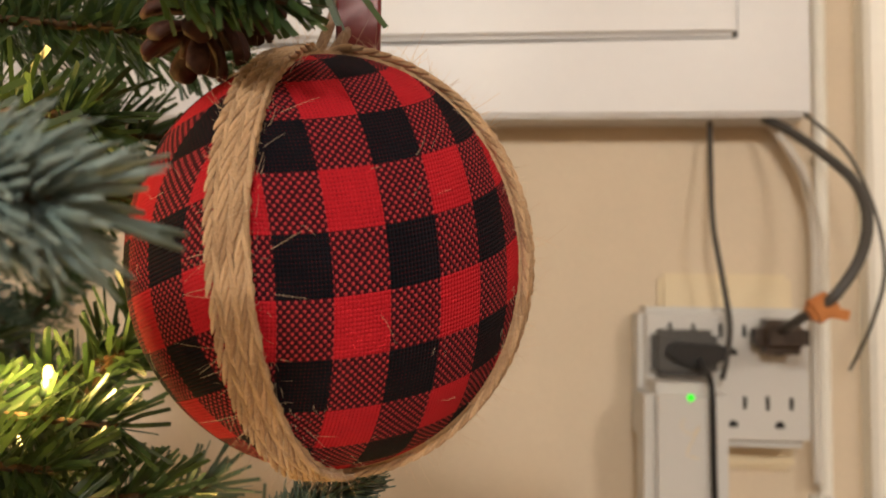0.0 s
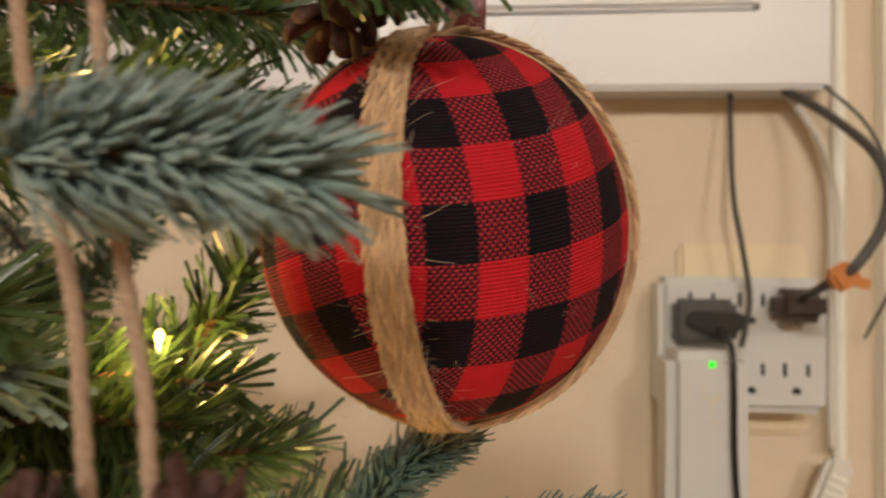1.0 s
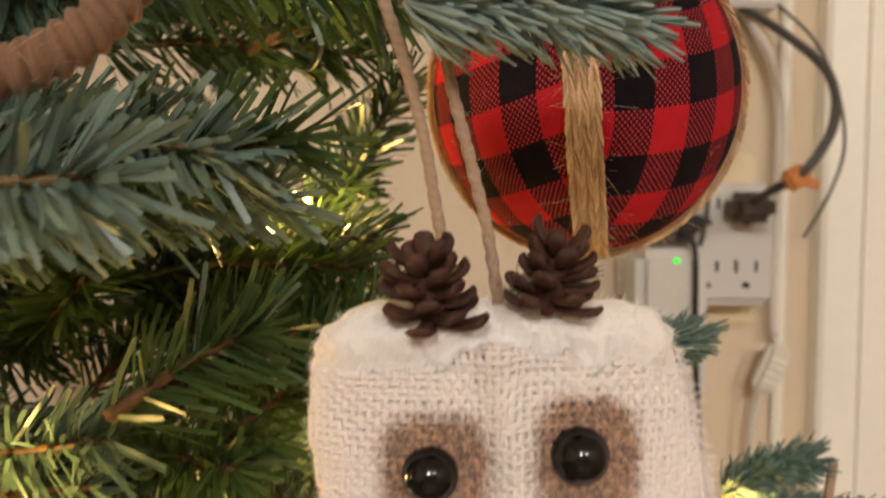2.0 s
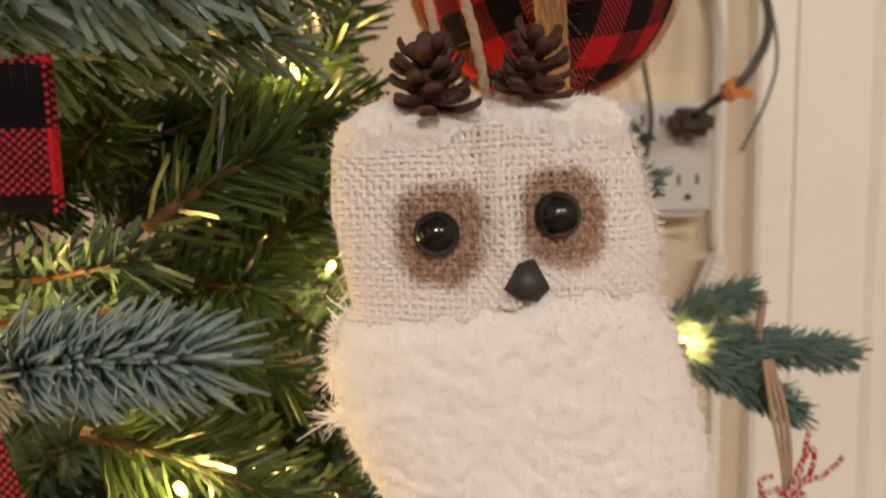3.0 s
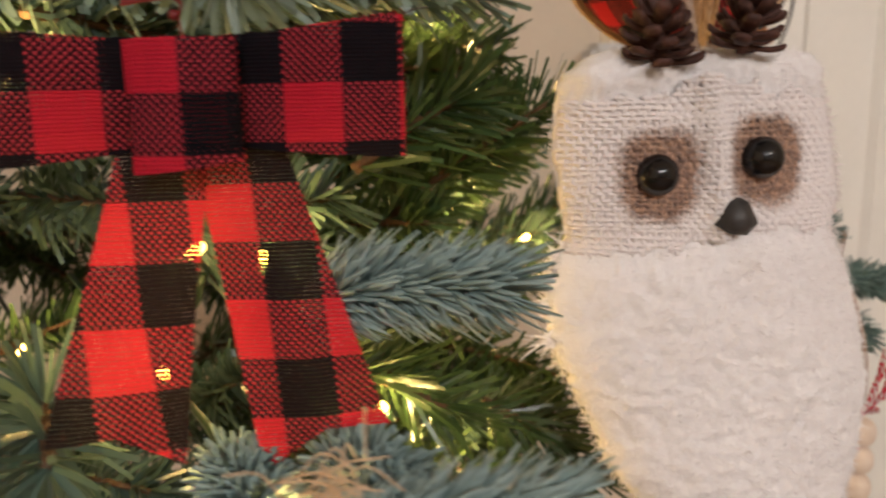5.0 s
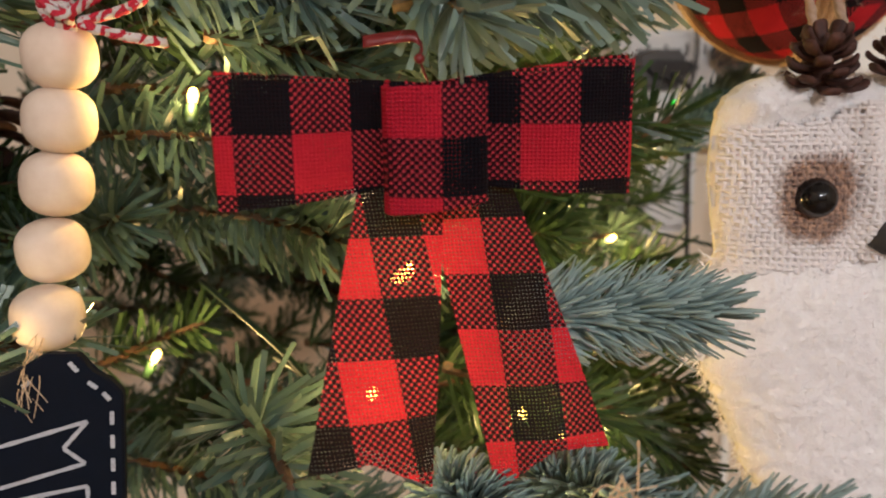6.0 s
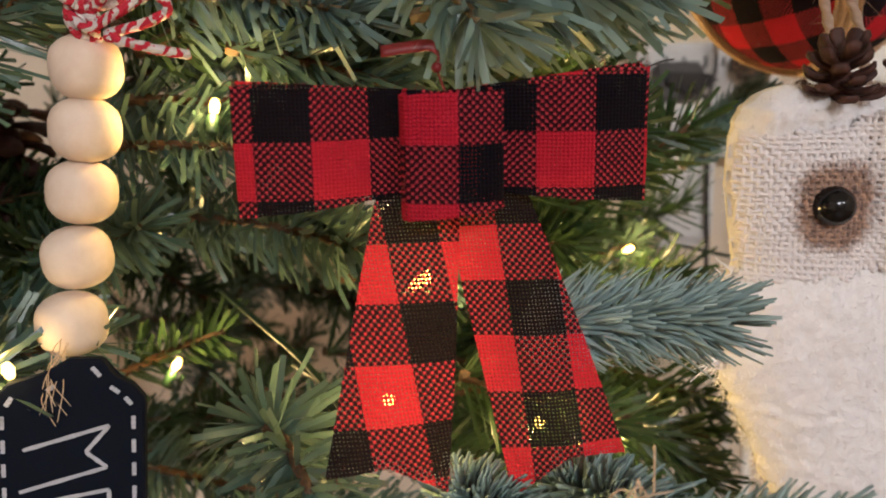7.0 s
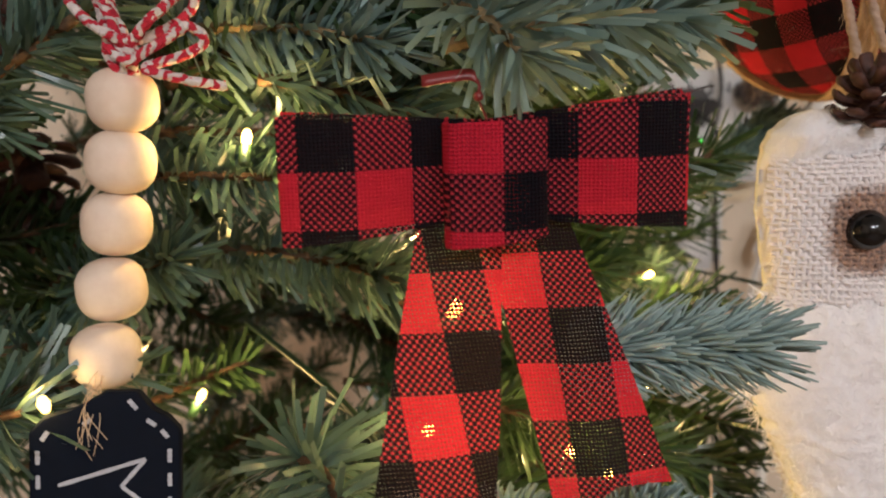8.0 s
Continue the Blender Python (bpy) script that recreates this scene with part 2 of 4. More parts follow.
# ---- building helpers ----
def mesh_ob(name, verts, faces, mat, parent=None, uvs=None, smooth=True, mats=None, slots=None):
    me = bpy.data.meshes.new(name)
    me.from_pydata([tuple(v) for v in verts], [], [tuple(f) for f in faces])
    if uvs is not None:
        layer = me.uv_layers.new(name="UVMap")
        idx = np.empty(len(me.loops), dtype=np.int32)
        me.loops.foreach_get("vertex_index", idx)
        layer.data.foreach_set("uv", np.asarray(uvs, dtype=np.float32)[idx].ravel())
    for one in mats or [mat]:
        me.materials.append(one)
    if slots is not None:
        me.polygons.foreach_set("material_index", np.asarray(slots, dtype=np.int32))
    me.polygons.foreach_set("use_smooth", np.full(len(me.polygons), smooth))
    me.update()
    ob = new(name, me)
    ob.parent = parent
    return ob


def part(name, bm, mat, parent=None, label="", smooth=False):
    me = bpy.data.meshes.new(name)
    bmesh.ops.recalc_face_normals(bm, faces=bm.faces)
    bm.to_mesh(me)
    bm.free()
    me.materials.append(mat)
    me.polygons.foreach_set("use_smooth", np.full(len(me.polygons), smooth))
    ob = new(name, me)
    ob.parent = parent
    return tagged(ob, label) if label else ob


def thing(name, label, category, group=""):
    return tagged(new(name), label, category, group)


def box(x0, x1, y0, y1, z0, z1, bevel=0.0, seg=2):
    bm = bmesh.new()
    bmesh.ops.create_cube(bm, size=1)
    for v in bm.verts:
        v.co = Vector(((x0 + x1) / 2 + v.co.x * (x1 - x0), (y0 + y1) / 2 + v.co.y * (y1 - y0), (z0 + z1) / 2 + v.co.z * (z1 - z0)))
    if bevel:
        bmesh.ops.bevel(bm, geom=bm.edges[:], offset=bevel, segments=seg, affect="EDGES", clamp_overlap=True)
    return bm


def glide(points, n):
    """A smooth run of n places through the points given."""
    p = np.array(points, float)
    p = np.vstack([2 * p[0] - p[1], p, 2 * p[-1] - p[-2]])
    out = []
    spans = len(p) - 3
    for i in range(n):
        s = i / (n - 1) * spans
        k = min(int(s), spans - 1)
        t = s - k
        a, b, c, d = p[k : k + 4]
        out.append(0.5 * (2 * b + (c - a) * t + (2 * a - 5 * b + 4 * c - d) * t * t + (3 * b - a - 3 * c + d) * t**3))
    return np.array(out)


def tube_data(path, radius, sides=8, caps=True, taper=None, ply=0, pitch=1.0, depth=0.0):
    path = np.asarray(path, float)
    n = len(path)
    tan = np.gradient(path, axis=0)
    tan /= np.linalg.norm(tan, axis=1)[:, None] + 1e-12
    ref = np.array([0.0, 0.0, 1.0]) if abs(tan[0][2]) < 0.9 else np.array([1.0, 0.0, 0.0])
    side = np.cross(tan[0], ref)
    side /= np.linalg.norm(side)
    verts, uvs, run = [], [], 0.0
    for i in range(n):
        side = side - tan[i] * side.dot(tan[i])
        side /= np.linalg.norm(side)
        up = np.cross(tan[i], side)
        if i:
            run += np.linalg.norm(path[i] - path[i - 1])
        r = radius * (taper[i] if taper is not None else 1)
        for k in range(sides + 1):
            a = 2 * math.pi * k / sides
            rr = r * (1 - depth + depth * abs(math.sin(0.5 * ply * a + math.pi * run / pitch))) if ply else r
            verts.append(path[i] + rr * (math.cos(a) * side + math.sin(a) * up))
            uvs.append((run, k / sides))
    w = sides + 1
    faces = [(i * w + k, i * w + k + 1, (i + 1) * w + k + 1, (i + 1) * w + k) for i in range(n - 1) for k in range(sides)]
    if caps:
        faces += [tuple(range(sides, -1, -1)), tuple((n - 1) * w + k for k in range(w))]
    return verts, faces, uvs


def tube(name, points, radius, mat, parent=None, steps=40, sides=8, taper=None, wobble=0.0, seed=0, ply=0, pitch=1.0, depth=0.0):
    path = glide(points, steps)
    if wobble:
        rng = np.random.default_rng(seed)
        path[1:-1] += np.cumsum(rng.normal(0, wobble, (steps - 2, 3)), axis=0) * 0.3
    v, f, u = tube_data(path, radius, sides, True, taper, ply, pitch, depth)
    return mesh_ob(name, v, f, mat, parent, u)


def lathe(profile, sides=24):
    """Rings of (radius, height) turned round z."""
    verts, faces = [], []
    for r, z in profile:
        for k in range(sides):
            a = 2 * math.pi * k / sides
            verts.append((r * math.cos(a), r * math.sin(a), z))
    for i in range(len(profile) - 1):
        for k in range(sides):
            j = (k + 1) % sides
            faces.append((i * sides + k, i * sides + j, (i + 1) * sides + j, (i + 1) * sides + k))
    faces += [tuple(range(sides - 1, -1, -1)), tuple((len(profile) - 1) * sides + k for k in range(sides))]
    return verts, faces


def moved(verts, m):
    return [tuple(m @ Vector(v)) for v in verts]


def fibres(spots, length, rng, thick=0.00004, lift=0.6):
    """Stray hairs that stand off a surface at the (place, normal) spots."""
    verts, faces = [], []
    for place, normal in spots:
        d = np.asarray(normal) * lift + rng.normal(0, 0.7, 3)
        d /= np.linalg.norm(d)
        bend = rng.normal(0, 0.5, 3)
        side = np.cross(d, rng.normal(0, 1, 3))
        side *= thick / np.linalg.norm(side)
        size = length * rng.uniform(0.4, 1.3)
        base = len(verts)
        for s in (0.0, 0.35, 0.7, 1.0):
            c = np.asarray(place) + d * size * s + bend * size * s * s * 0.6
            w = side * (1 - 0.6 * s)
            verts += [c - w, c + w]
        for k in range(3):
            b = base + 2 * k
            faces.append((b, b + 1, b + 3, b + 2))
    return verts, faces


# ---- room ----
def structure(name, bm, mat, label, category):
    return tagged(part(name, bm, mat), label, category, kind="structure")


WALL = 0.034
# All but the north wall is unseen; the depth suits the lamps' low angle.
structure("floor", box(-2.2, 1.8, -4.8, 0.2, -0.62, -0.55), M_FLOOR, "plain brown wooden floor of the room", "floor")
structure("ceiling", box(-2.2, 1.8, -4.8, 0.2, 1.80, 1.88), M_CEIL, "plain white painted ceiling", "ceiling")
structure("wall_north", box(-2.2, 1.8, WALL, 0.2, -0.55, 1.80), M_WALL, "cream painted wall behind the tree", "wall")
structure("wall_south", box(-2.2, 1.8, -4.8, -4.7, -0.55, 1.80), M_WALL, "cream painted wall across the room", "wall")
structure("wall_west", box(-2.2, -2.1, -4.7, WALL, -0.55, 1.80), M_WALL, "cream painted side wall", "wall")
structure("wall_east", box(1.7, 1.8, -4.7, WALL, -0.55, 1.80), M_WALL, "cream painted side wall beyond the casing", "wall")


def door_casing():
    """Stepped painted board beside the opening."""
    prof = [(0.058, WALL + 0.003), (0.058, 0.022), (0.061, 0.019), (0.0815, 0.016), (0.083, 0.0135), (0.0845, 0.0145), (0.135, 0.0125), (0.141, 0.008), (0.148, 0.0065), (0.30, 0.0065), (0.30, WALL + 0.003)]
    n = len(prof)
    verts = [(x, y, z) for z in (-0.549, 1.79) for x, y in prof]
    faces = [(i, (i + 1) % n, n + (i + 1) % n, n + i) for i in range(n)]
    faces += [tuple(range(n - 1, -1, -1)), tuple(range(n, 2 * n))]
    ob = mesh_ob("trim_casing", verts, faces, M_TRIM, smooth=False)
    return tagged(ob, "white painted stepped casing board on the wall", "door casing", kind="structure")


door_casing()


# Unseen fixtures, added to carry the main lamp and the fill.
def lamp_fixture(x, y):
    lamp = thing("ceiling_lamp", "round white ceiling lamp with warm glowing glass, added out of view", "ceiling lamp", "ceiling lamps")
    v, f = lathe([(0.27, 1.799), (0.28, 1.775), (0.26, 1.765)], 40)
    mesh_ob("rim", [(p[0] + x, p[1] + y, p[2]) for p in v], f, M_WHITE, lamp)
    v, f = lathe([(0.255, 1.766), (0.25, 1.752), (0.20, 1.740), (0.02, 1.735)], 40)
    mesh_ob("shade", [(p[0] + x, p[1] + y, p[2]) for p in v], f, M_LAMPGLASS, lamp)


lamp_fixture(-0.55, -4.0)
lamp_fixture(1.0, -3.9)


# ---- things on the wall ----
def wall_unit():
    """White unit whose raised frame surrounds a set-in front panel."""
    unit = thing("wall_unit", "large white enamelled unit fixed to the cream wall", "wall unit")
    x0, x1, z0, z1, y0, y1 = -0.62, 0.0225, 0.1745, 0.62, 0.006, WALL + 0.003
    xi, zi = -0.0175, 0.2192
    prof = [(x0, z0), (x1, z0), (x1, z1), (xi + 0.0012, z1), (xi + 0.0012, zi - 0.0012), (x0, zi - 0.0012)]
    bm = bmesh.new()
    fv = [bm.verts.new((x, y0, z)) for x, z in prof]
    bv = [bm.verts.new((x, y1, z)) for x, z in prof]
    bm.faces.new(fv)
    bm.faces.new(bv[::-1])
    for i in range(6):
        j = (i + 1) % 6
        bm.faces.new((fv[i], fv[j], bv[j], bv[i]))
    rim = [e for e in bm.edges if all(v.co.y < y0 + 0.001 for v in e.verts) or (abs(e.verts[0].co.x - x1) < 1e-5 and abs(e.verts[1].co.x - x1) < 1e-5 and abs(e.verts[0].co.z - e.verts[1].co.z) < 1e-5)]
    bmesh.ops.bevel(bm, geom=rim, offset=0.0022, segments=3, affect="EDGES", clamp_overlap=True)
    part("frame", bm, M_WHITE, unit)
    part("top_rail", box(x0, x1, y0, y1, z1, z1 + 0.04, 0.003, 3), M_WHITE, unit)
    part("front_panel", box(x0, xi - 0.0015, y0 - 0.003, y1 - 0.004, zi + 0.0022, z1 - 0.002, 0.0028, 3), M_WHITE, unit)


wall_unit()


def slot(parent, x, z, w, h, y=-0.0004):
    part("slot", box(x - w / 2, x + w / 2, y, y + 0.0015, z - h / 2, z + h / 2, 0.0003, 1), M_BLACK, parent)


def socket(parent, x, z):
    """One three-hole socket; x, z is its earth hole."""
    slot(parent, x - 0.00635, z + 0.0122, 0.0021, 0.0078)
    slot(parent, x + 0.00635, z + 0.0122, 0.0021, 0.0068)
    v, f = lathe([(0.0026, 0), (0.0026, 0.0015)], 14)
    v = [(x + p[0], -0.0004 + p[2], z + p[1] if p[1] > -0.0012 else z - 0.0012) for p in v]
    mesh_ob("earth_hole", v, f, M_BLACK, parent, smooth=False)


def outlet():
    plate = thing("wall_plate", "ivory plastic outlet plate on the wall", "wall plate")
    part("plate", box(-0.0595, 0.0180, WALL - 0.006, WALL + 0.004, -0.03, 0.0845, 0.003, 2), M_IVORY, plate)
    part("screw", box(-0.022, -0.018, WALL - 0.0066, WALL - 0.005, 0.0745, 0.0785, 0.0008, 1), M_IVORY, plate)
    tap = thing("outlet_adapter", "white plastic six-way outlet adapter plugged into the wall", "outlet adapter")
    part("body", box(-0.0760, 0.0178, 0.0, WALL - 0.004, -0.0125, 0.0645, 0.0045, 3), M_PLASTIC, tap)
    for x in (-0.0525, -0.0248, 0.0):
        for z in (0.0, 0.0395):
            socket(tap, x, z)


outlet()


def charger():
    ob = thing("charger", "white plug-in charger with a green light", "charger")
    part("body", box(-0.0785, -0.0360, -0.037, -0.0006, -0.066, 0.0252, 0.006, 4), M_PLASTIC, ob)
    part("neck", box(-0.0700, -0.0600, -0.037, -0.012, -0.100, -0.064, 0.004, 3), M_PLASTIC, ob)
    v, f = lathe([(0.0018, 0), (0.0018, 0.0006), (0.0011, 0.0010)], 16)
    mesh_ob("indicator", [(p[0] - 0.0562, -0.0368 - p[2], p[1] + 0.0185) for p in v], f, M_GREENLED, ob)
    tube("emboss", [(-0.059, -0.0372, 0.008), (-0.061, -0.0372, 0.004), (-0.056, -0.0372, 0.0), (-0.052, -0.0372, 0.004), (-0.056, -0.0372, -0.004), (-0.058, -0.0372, -0.010), (-0.052, -0.0372, -0.012)], 0.0003, M_IVORY, ob, 40, 6)


charger()


def plug_black():
    ob = thing("flat_plug", "black flat plug with a thin black cable", "plug")
    prof = [(-0.0640, 0.0400), (-0.0600, 0.0455), (-0.0330, 0.0445), (-0.0290, 0.0400), (-0.0330, 0.0355), (-0.0440, 0.0310), (-0.0480, 0.0310), (-0.0600, 0.0355)]
    bm = bmesh.new()
    fv = [bm.verts.new((x, -0.013, z)) for x, z in prof]
    bv = [bm.verts.new((x, -0.0006, z)) for x, z in prof]
    bm.faces.new(fv)
    bm.faces.new(bv[::-1])
    for i in range(len(prof)):
        j = (i + 1) % len(prof)
        bm.faces.new((fv[i], fv[j], bv[j], bv[i]))
    bmesh.ops.bevel(bm, geom=bm.edges[:], offset=0.0012, segments=2, affect="EDGES", clamp_overlap=True)
    part("body", bm, M_BLACK, ob)
    tube("cable", [(-0.046, -0.012, 0.036), (-0.0463, -0.026, 0.0315), (-0.0463, -0.0385, 0.0255), (-0.046, -0.0405, 0.008), (-0.0455, -0.0405, -0.03), (-0.043, -0.040, -0.07), (-0.041, -0.036, -0.13), (-0.040, -0.010, -0.30), (-0.03, 0.02, -0.5485)], 0.0016, M_BLACK, ob, 60)
    base = thing("plug_base", "grey plug base set in the adapter", "plug")
    part("body", box(-0.0700, -0.0345, -0.0085, -0.0004, 0.0265, 0.0520, 0.003, 2), M_GREY, base)


plug_black()


def plug_brown():
    ob = thing("power_plug", "dark brown plug with a thick grey cable tied by orange tape", "plug")
    part("body", box(-0.0165, 0.0110, -0.020, -0.0006, 0.0400, 0.0585, 0.005, 3), M_BROWN, ob)
    cable = [(-0.004, -0.014, 0.052), (-0.0045, -0.028, 0.0554), (-0.0059, -0.055, 0.0611), (-0.0045, -0.070, 0.0654), (0.0019, -0.075, 0.0732), (0.0144, -0.070, 0.0906),
             (0.0239, -0.055, 0.1108), (0.0250, -0.038, 0.1301), (0.0176, -0.015, 0.1498), (0.0070, 0.005, 0.1668), (-0.0015, 0.015, 0.1757), (-0.006, 0.018, 0.19)]
    tube("cable", cable, 0.0026, M_GREY, ob, 90, 10)
    bm = box(-0.0105, 0.0025, -0.0745, -0.0655, 0.0595, 0.0710, 0.002, 2)
    bmesh.ops.rotate(bm, verts=bm.verts, cent=(-0.0045, -0.07, 0.0654), matrix=Matrix.Rotation(radians(-30), 3, "Y"))
    part("tape", bm, M_ORANGE, ob)
    bm = box(-0.001, 0.0085, -0.0705, -0.0695, 0.0610, 0.0660, 0.0003, 1)
    bmesh.ops.rotate(bm, verts=bm.verts, cent=(0.0, -0.07, 0.063), matrix=Matrix.Rotation(radians(12), 3, "Y"))
    part("tape_end", bm, M_ORANGE, ob)


plug_brown()


CORD = [(-0.0311, 0.022, 0.19), (-0.0311, 0.020, 0.1745)] + [(-0.0328, 0.012, 0.1445), (-0.0348, 0.0, 0.1103), (-0.0312, -0.006, 0.0784), (-0.0289, -0.010, 0.0538), (-0.0317, -0.012, 0.0355), (-0.0339, -0.012, 0.0258)]


def thin_cables():
    ob = thing("thin_cable", "thin black cable hanging from the white unit", "cable")
    tube("cable", CORD, 0.0016, M_GREY, ob, 60)
    ob = thing("raceway", "white cable cover running down the wall", "cable cover")
    tube("cover", [(0.036, WALL - 0.003, 0.60), (0.036, WALL - 0.003, 0.20), (0.036, WALL - 0.003, 0.1), (0.036, WALL - 0.003, -0.1), (0.036, WALL - 0.003, -0.549)], 0.0042, M_TRIM, ob, 30, 8)
    ob = thing("white_cable", "pale flat cable curving down beside the adapter", "cable")
    tube("cable", [(0.002, 0.028, 0.178), (0.0085, 0.028, 0.1713), (0.0185, 0.026, 0.155), (0.0249, 0.025, 0.140), (0.0290, 0.023, 0.106), (0.028, 0.022, 0.06), (0.0275, 0.022, 0.0), (0.027, 0.018, -0.035)], 0.0028, M_CLEAR, ob, 50)
    plug = thing("cable_connector", "pale plastic connector with a white tag on a hanging cable", "connector")
    bm = box(0.0165, 0.0325, 0.006, 0.016, -0.072, -0.038, 0.003, 2)
    bmesh.ops.rotate(bm, verts=bm.verts, cent=(0.0245, 0.01, -0.05), matrix=Matrix.Rotation(radians(22), 3, "Y"))
    part("body", bm, M_CLEAR, plug)
    for k in range(4):
        bm = box(0.0195, 0.0295, 0.0045, 0.0055, -0.064 + 0.005 * k, -0.0625 + 0.005 * k)
        bmesh.ops.rotate(bm, verts=bm.verts, cent=(0.0245, 0.01, -0.05), matrix=Matrix.Rotation(radians(22), 3, "Y"))
        part("print_bar", bm, M_TRIM, plug)
    tube("cable", [(0.017, 0.012, -0.068), (0.012, 0.014, -0.10), (0.010, 0.018, -0.2), (0.010, 0.026, -0.5485)], 0.0026, M_CLEAR, plug, 40)
    ob = thing("loop_cable", "thin grey cable looping against the casing", "cable")
    tube("cable", [(0.018, 0.010, 0.178), (0.034, -0.010, 0.150), (0.040, -0.028, 0.115), (0.0417, -0.033, 0.085), (0.040, -0.025, 0.062), (0.042, -0.005, 0.045), (0.046, 0.02, 0.03)], 0.0010, M_GREY, ob, 60)


thin_cables()


# ---- tree ----
tree = thing("christmas_tree", "artificial Christmas tree of green and blue-green plastic needles", "Christmas tree")
tube("trunk", [(-0.44, -0.20, -0.548), (-0.44, -0.20, -0.2), (-0.44, -0.20, 0.2), (-0.44, -0.20, 0.6)], 0.014, M_STEM, tree, 20, 12)


BULBS = [(-0.2250, -0.3190, 0.0530), (-0.2600, -0.3690, 0.0085), (-0.2190, -0.3150, 0.0080), (-0.1980, -0.3050, -0.0030), (-0.1334, -0.3140, -0.0136),
         (-0.2925, -0.3800, 0.0395), (-0.3085, -0.3500, -0.0116), (-0.2263, -0.3550, -0.0336), (-0.2408, -0.3750, -0.0180), (-0.2692, -0.4070, 0.0022),
         (-0.2540, -0.4300, -0.0060), (-0.2647, -0.4035, 0.0168), (-0.2170, -0.3500, 0.0860), (-0.3181, -0.4000, 0.0069)]


# rough direction from the lights to the camera's path
TO_CAMERA = np.array((0.27, -0.95, 0.12))
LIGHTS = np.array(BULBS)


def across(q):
    """Whether q lies in the cone between a light and the camera's side."""
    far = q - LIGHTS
    along = far @ TO_CAMERA
    off = np.linalg.norm(far - along[:, None] * TO_CAMERA, axis=1)
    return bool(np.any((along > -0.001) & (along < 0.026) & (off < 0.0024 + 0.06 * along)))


def sprig(base, tip, kind, seed, density=1.0, length=None, sag=0.0, tint=None):
    """A wire stem set all round with needles that lean towards its tip."""
    rng = np.random.default_rng(seed)
    base, tip = np.array(base, float), np.array(tip, float)
    run = np.linalg.norm(tip - base)
    mid = (base + tip) / 2 + np.array([0, 0, sag]) + rng.normal(0, 0.02, 3) * run
    stem = glide([base, mid, tip], 16)
    axis_len = run
    if kind == "blue":
        mat, stem_mat, ln, wd, per, lean, name = M_BLUE, M_BARK, 0.0066, 0.00038, 24.0, 0.45, "blue-green"
    elif kind == "pale":
        mat, stem_mat, ln, wd, per, lean, name = M_PALE, M_BARK, 0.0125, 0.00050, 7.0, 0.7, "grey-green"
    elif kind == "teal":
        mat, stem_mat, ln, wd, per, lean, name = M_TEAL, M_STEM, 0.0125, 0.00042, 6.0, 0.7, "dull green"
    else:
        mat, stem_mat, ln, wd, per, lean, name = M_GREEN, M_STEM, 0.0135, 0.00042, 6.0, 0.65, "green"
    ln, mat = length or ln, tint or mat
    branch = mesh_ob("branch", *tube_data(stem, 0.0011 if kind != "blue" else 0.0009, 7, True, np.linspace(1, 0.55, 16))[:2], stem_mat, tree)
    count = int(run * 1000 * per * density)
    verts, faces = [], []
    for i in range(count):
        s = rng.uniform(0.0, 1.0) ** 0.93
        k = min(int(s * 15), 14)
        t = s * 15 - k
        p = stem[k] * (1 - t) + stem[k + 1] * t
        ax = stem[k + 1] - stem[k]
        ax /= np.linalg.norm(ax)
        rad = rng.normal(0, 1, 3)
        rad -= ax * rad.dot(ax)
        rad /= np.linalg.norm(rad)
        fwd = lean + rng.normal(0, 0.14) + 0.75 * max(0, s - 0.86) / 0.14 * rng.uniform(0.3, 1.4)
        d = rad + ax * fwd
        d /= np.linalg.norm(d)
        size = ln * rng.uniform(0.72, 1.1) * (1 - (0.15 if kind == 'blue' else 0.25) * s)
        flat = np.cross(d, ax)
        if np.linalg.norm(flat) < 1e-3:
            continue
        flat /= np.linalg.norm(flat)
        if kind != "blue":
            tw = rng.uniform(-1.4, 1.4)
            flat = flat * math.cos(tw) + np.cross(d, flat) * math.sin(tw)
        # leave out needles that would hide a light from the camera
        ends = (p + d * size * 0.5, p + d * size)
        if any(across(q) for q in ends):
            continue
        curl = ax * (0.46 if kind == "blue" else 0.12) * rng.uniform(0.2, 1.5) + rng.normal(0, 0.07, 3)
        b = len(verts)
        if kind == "blue":
            nrm = np.cross(d, flat)
            for q, w in ((0.0, 0.8), (0.4, 1.15), (0.78, 1.0), (1.0, 0.5)):
                c = p + d * size * q + curl * size * q * q
                verts += [c - flat * wd * w, c + flat * wd * w, c + nrm * wd * 0.9 * w]
            for j in range(3):
                o = b + 3 * j
                faces += [(o, o + 1, o + 4, o + 3), (o + 1, o + 2, o + 5, o + 4), (o + 2, o, o + 3, o + 5)]
            faces.append((b + 9, b + 10, b + 11))
        else:
            for q, w in ((0.0, 0.7), (0.5, 1.0), (1.0, 0.9)):
                c = p + d * size * q + curl * size * q * q
                verts += [c - flat * wd * w, c + flat * wd * w]
            faces += [(b, b + 1, b + 3, b + 2), (b + 2, b + 3, b + 5, b + 4)]
    ob = mesh_ob("needles", verts, faces, mat, branch, smooth=kind == "blue")
    tagged(ob, name + " plastic needles", kind="stuff")
    return branch


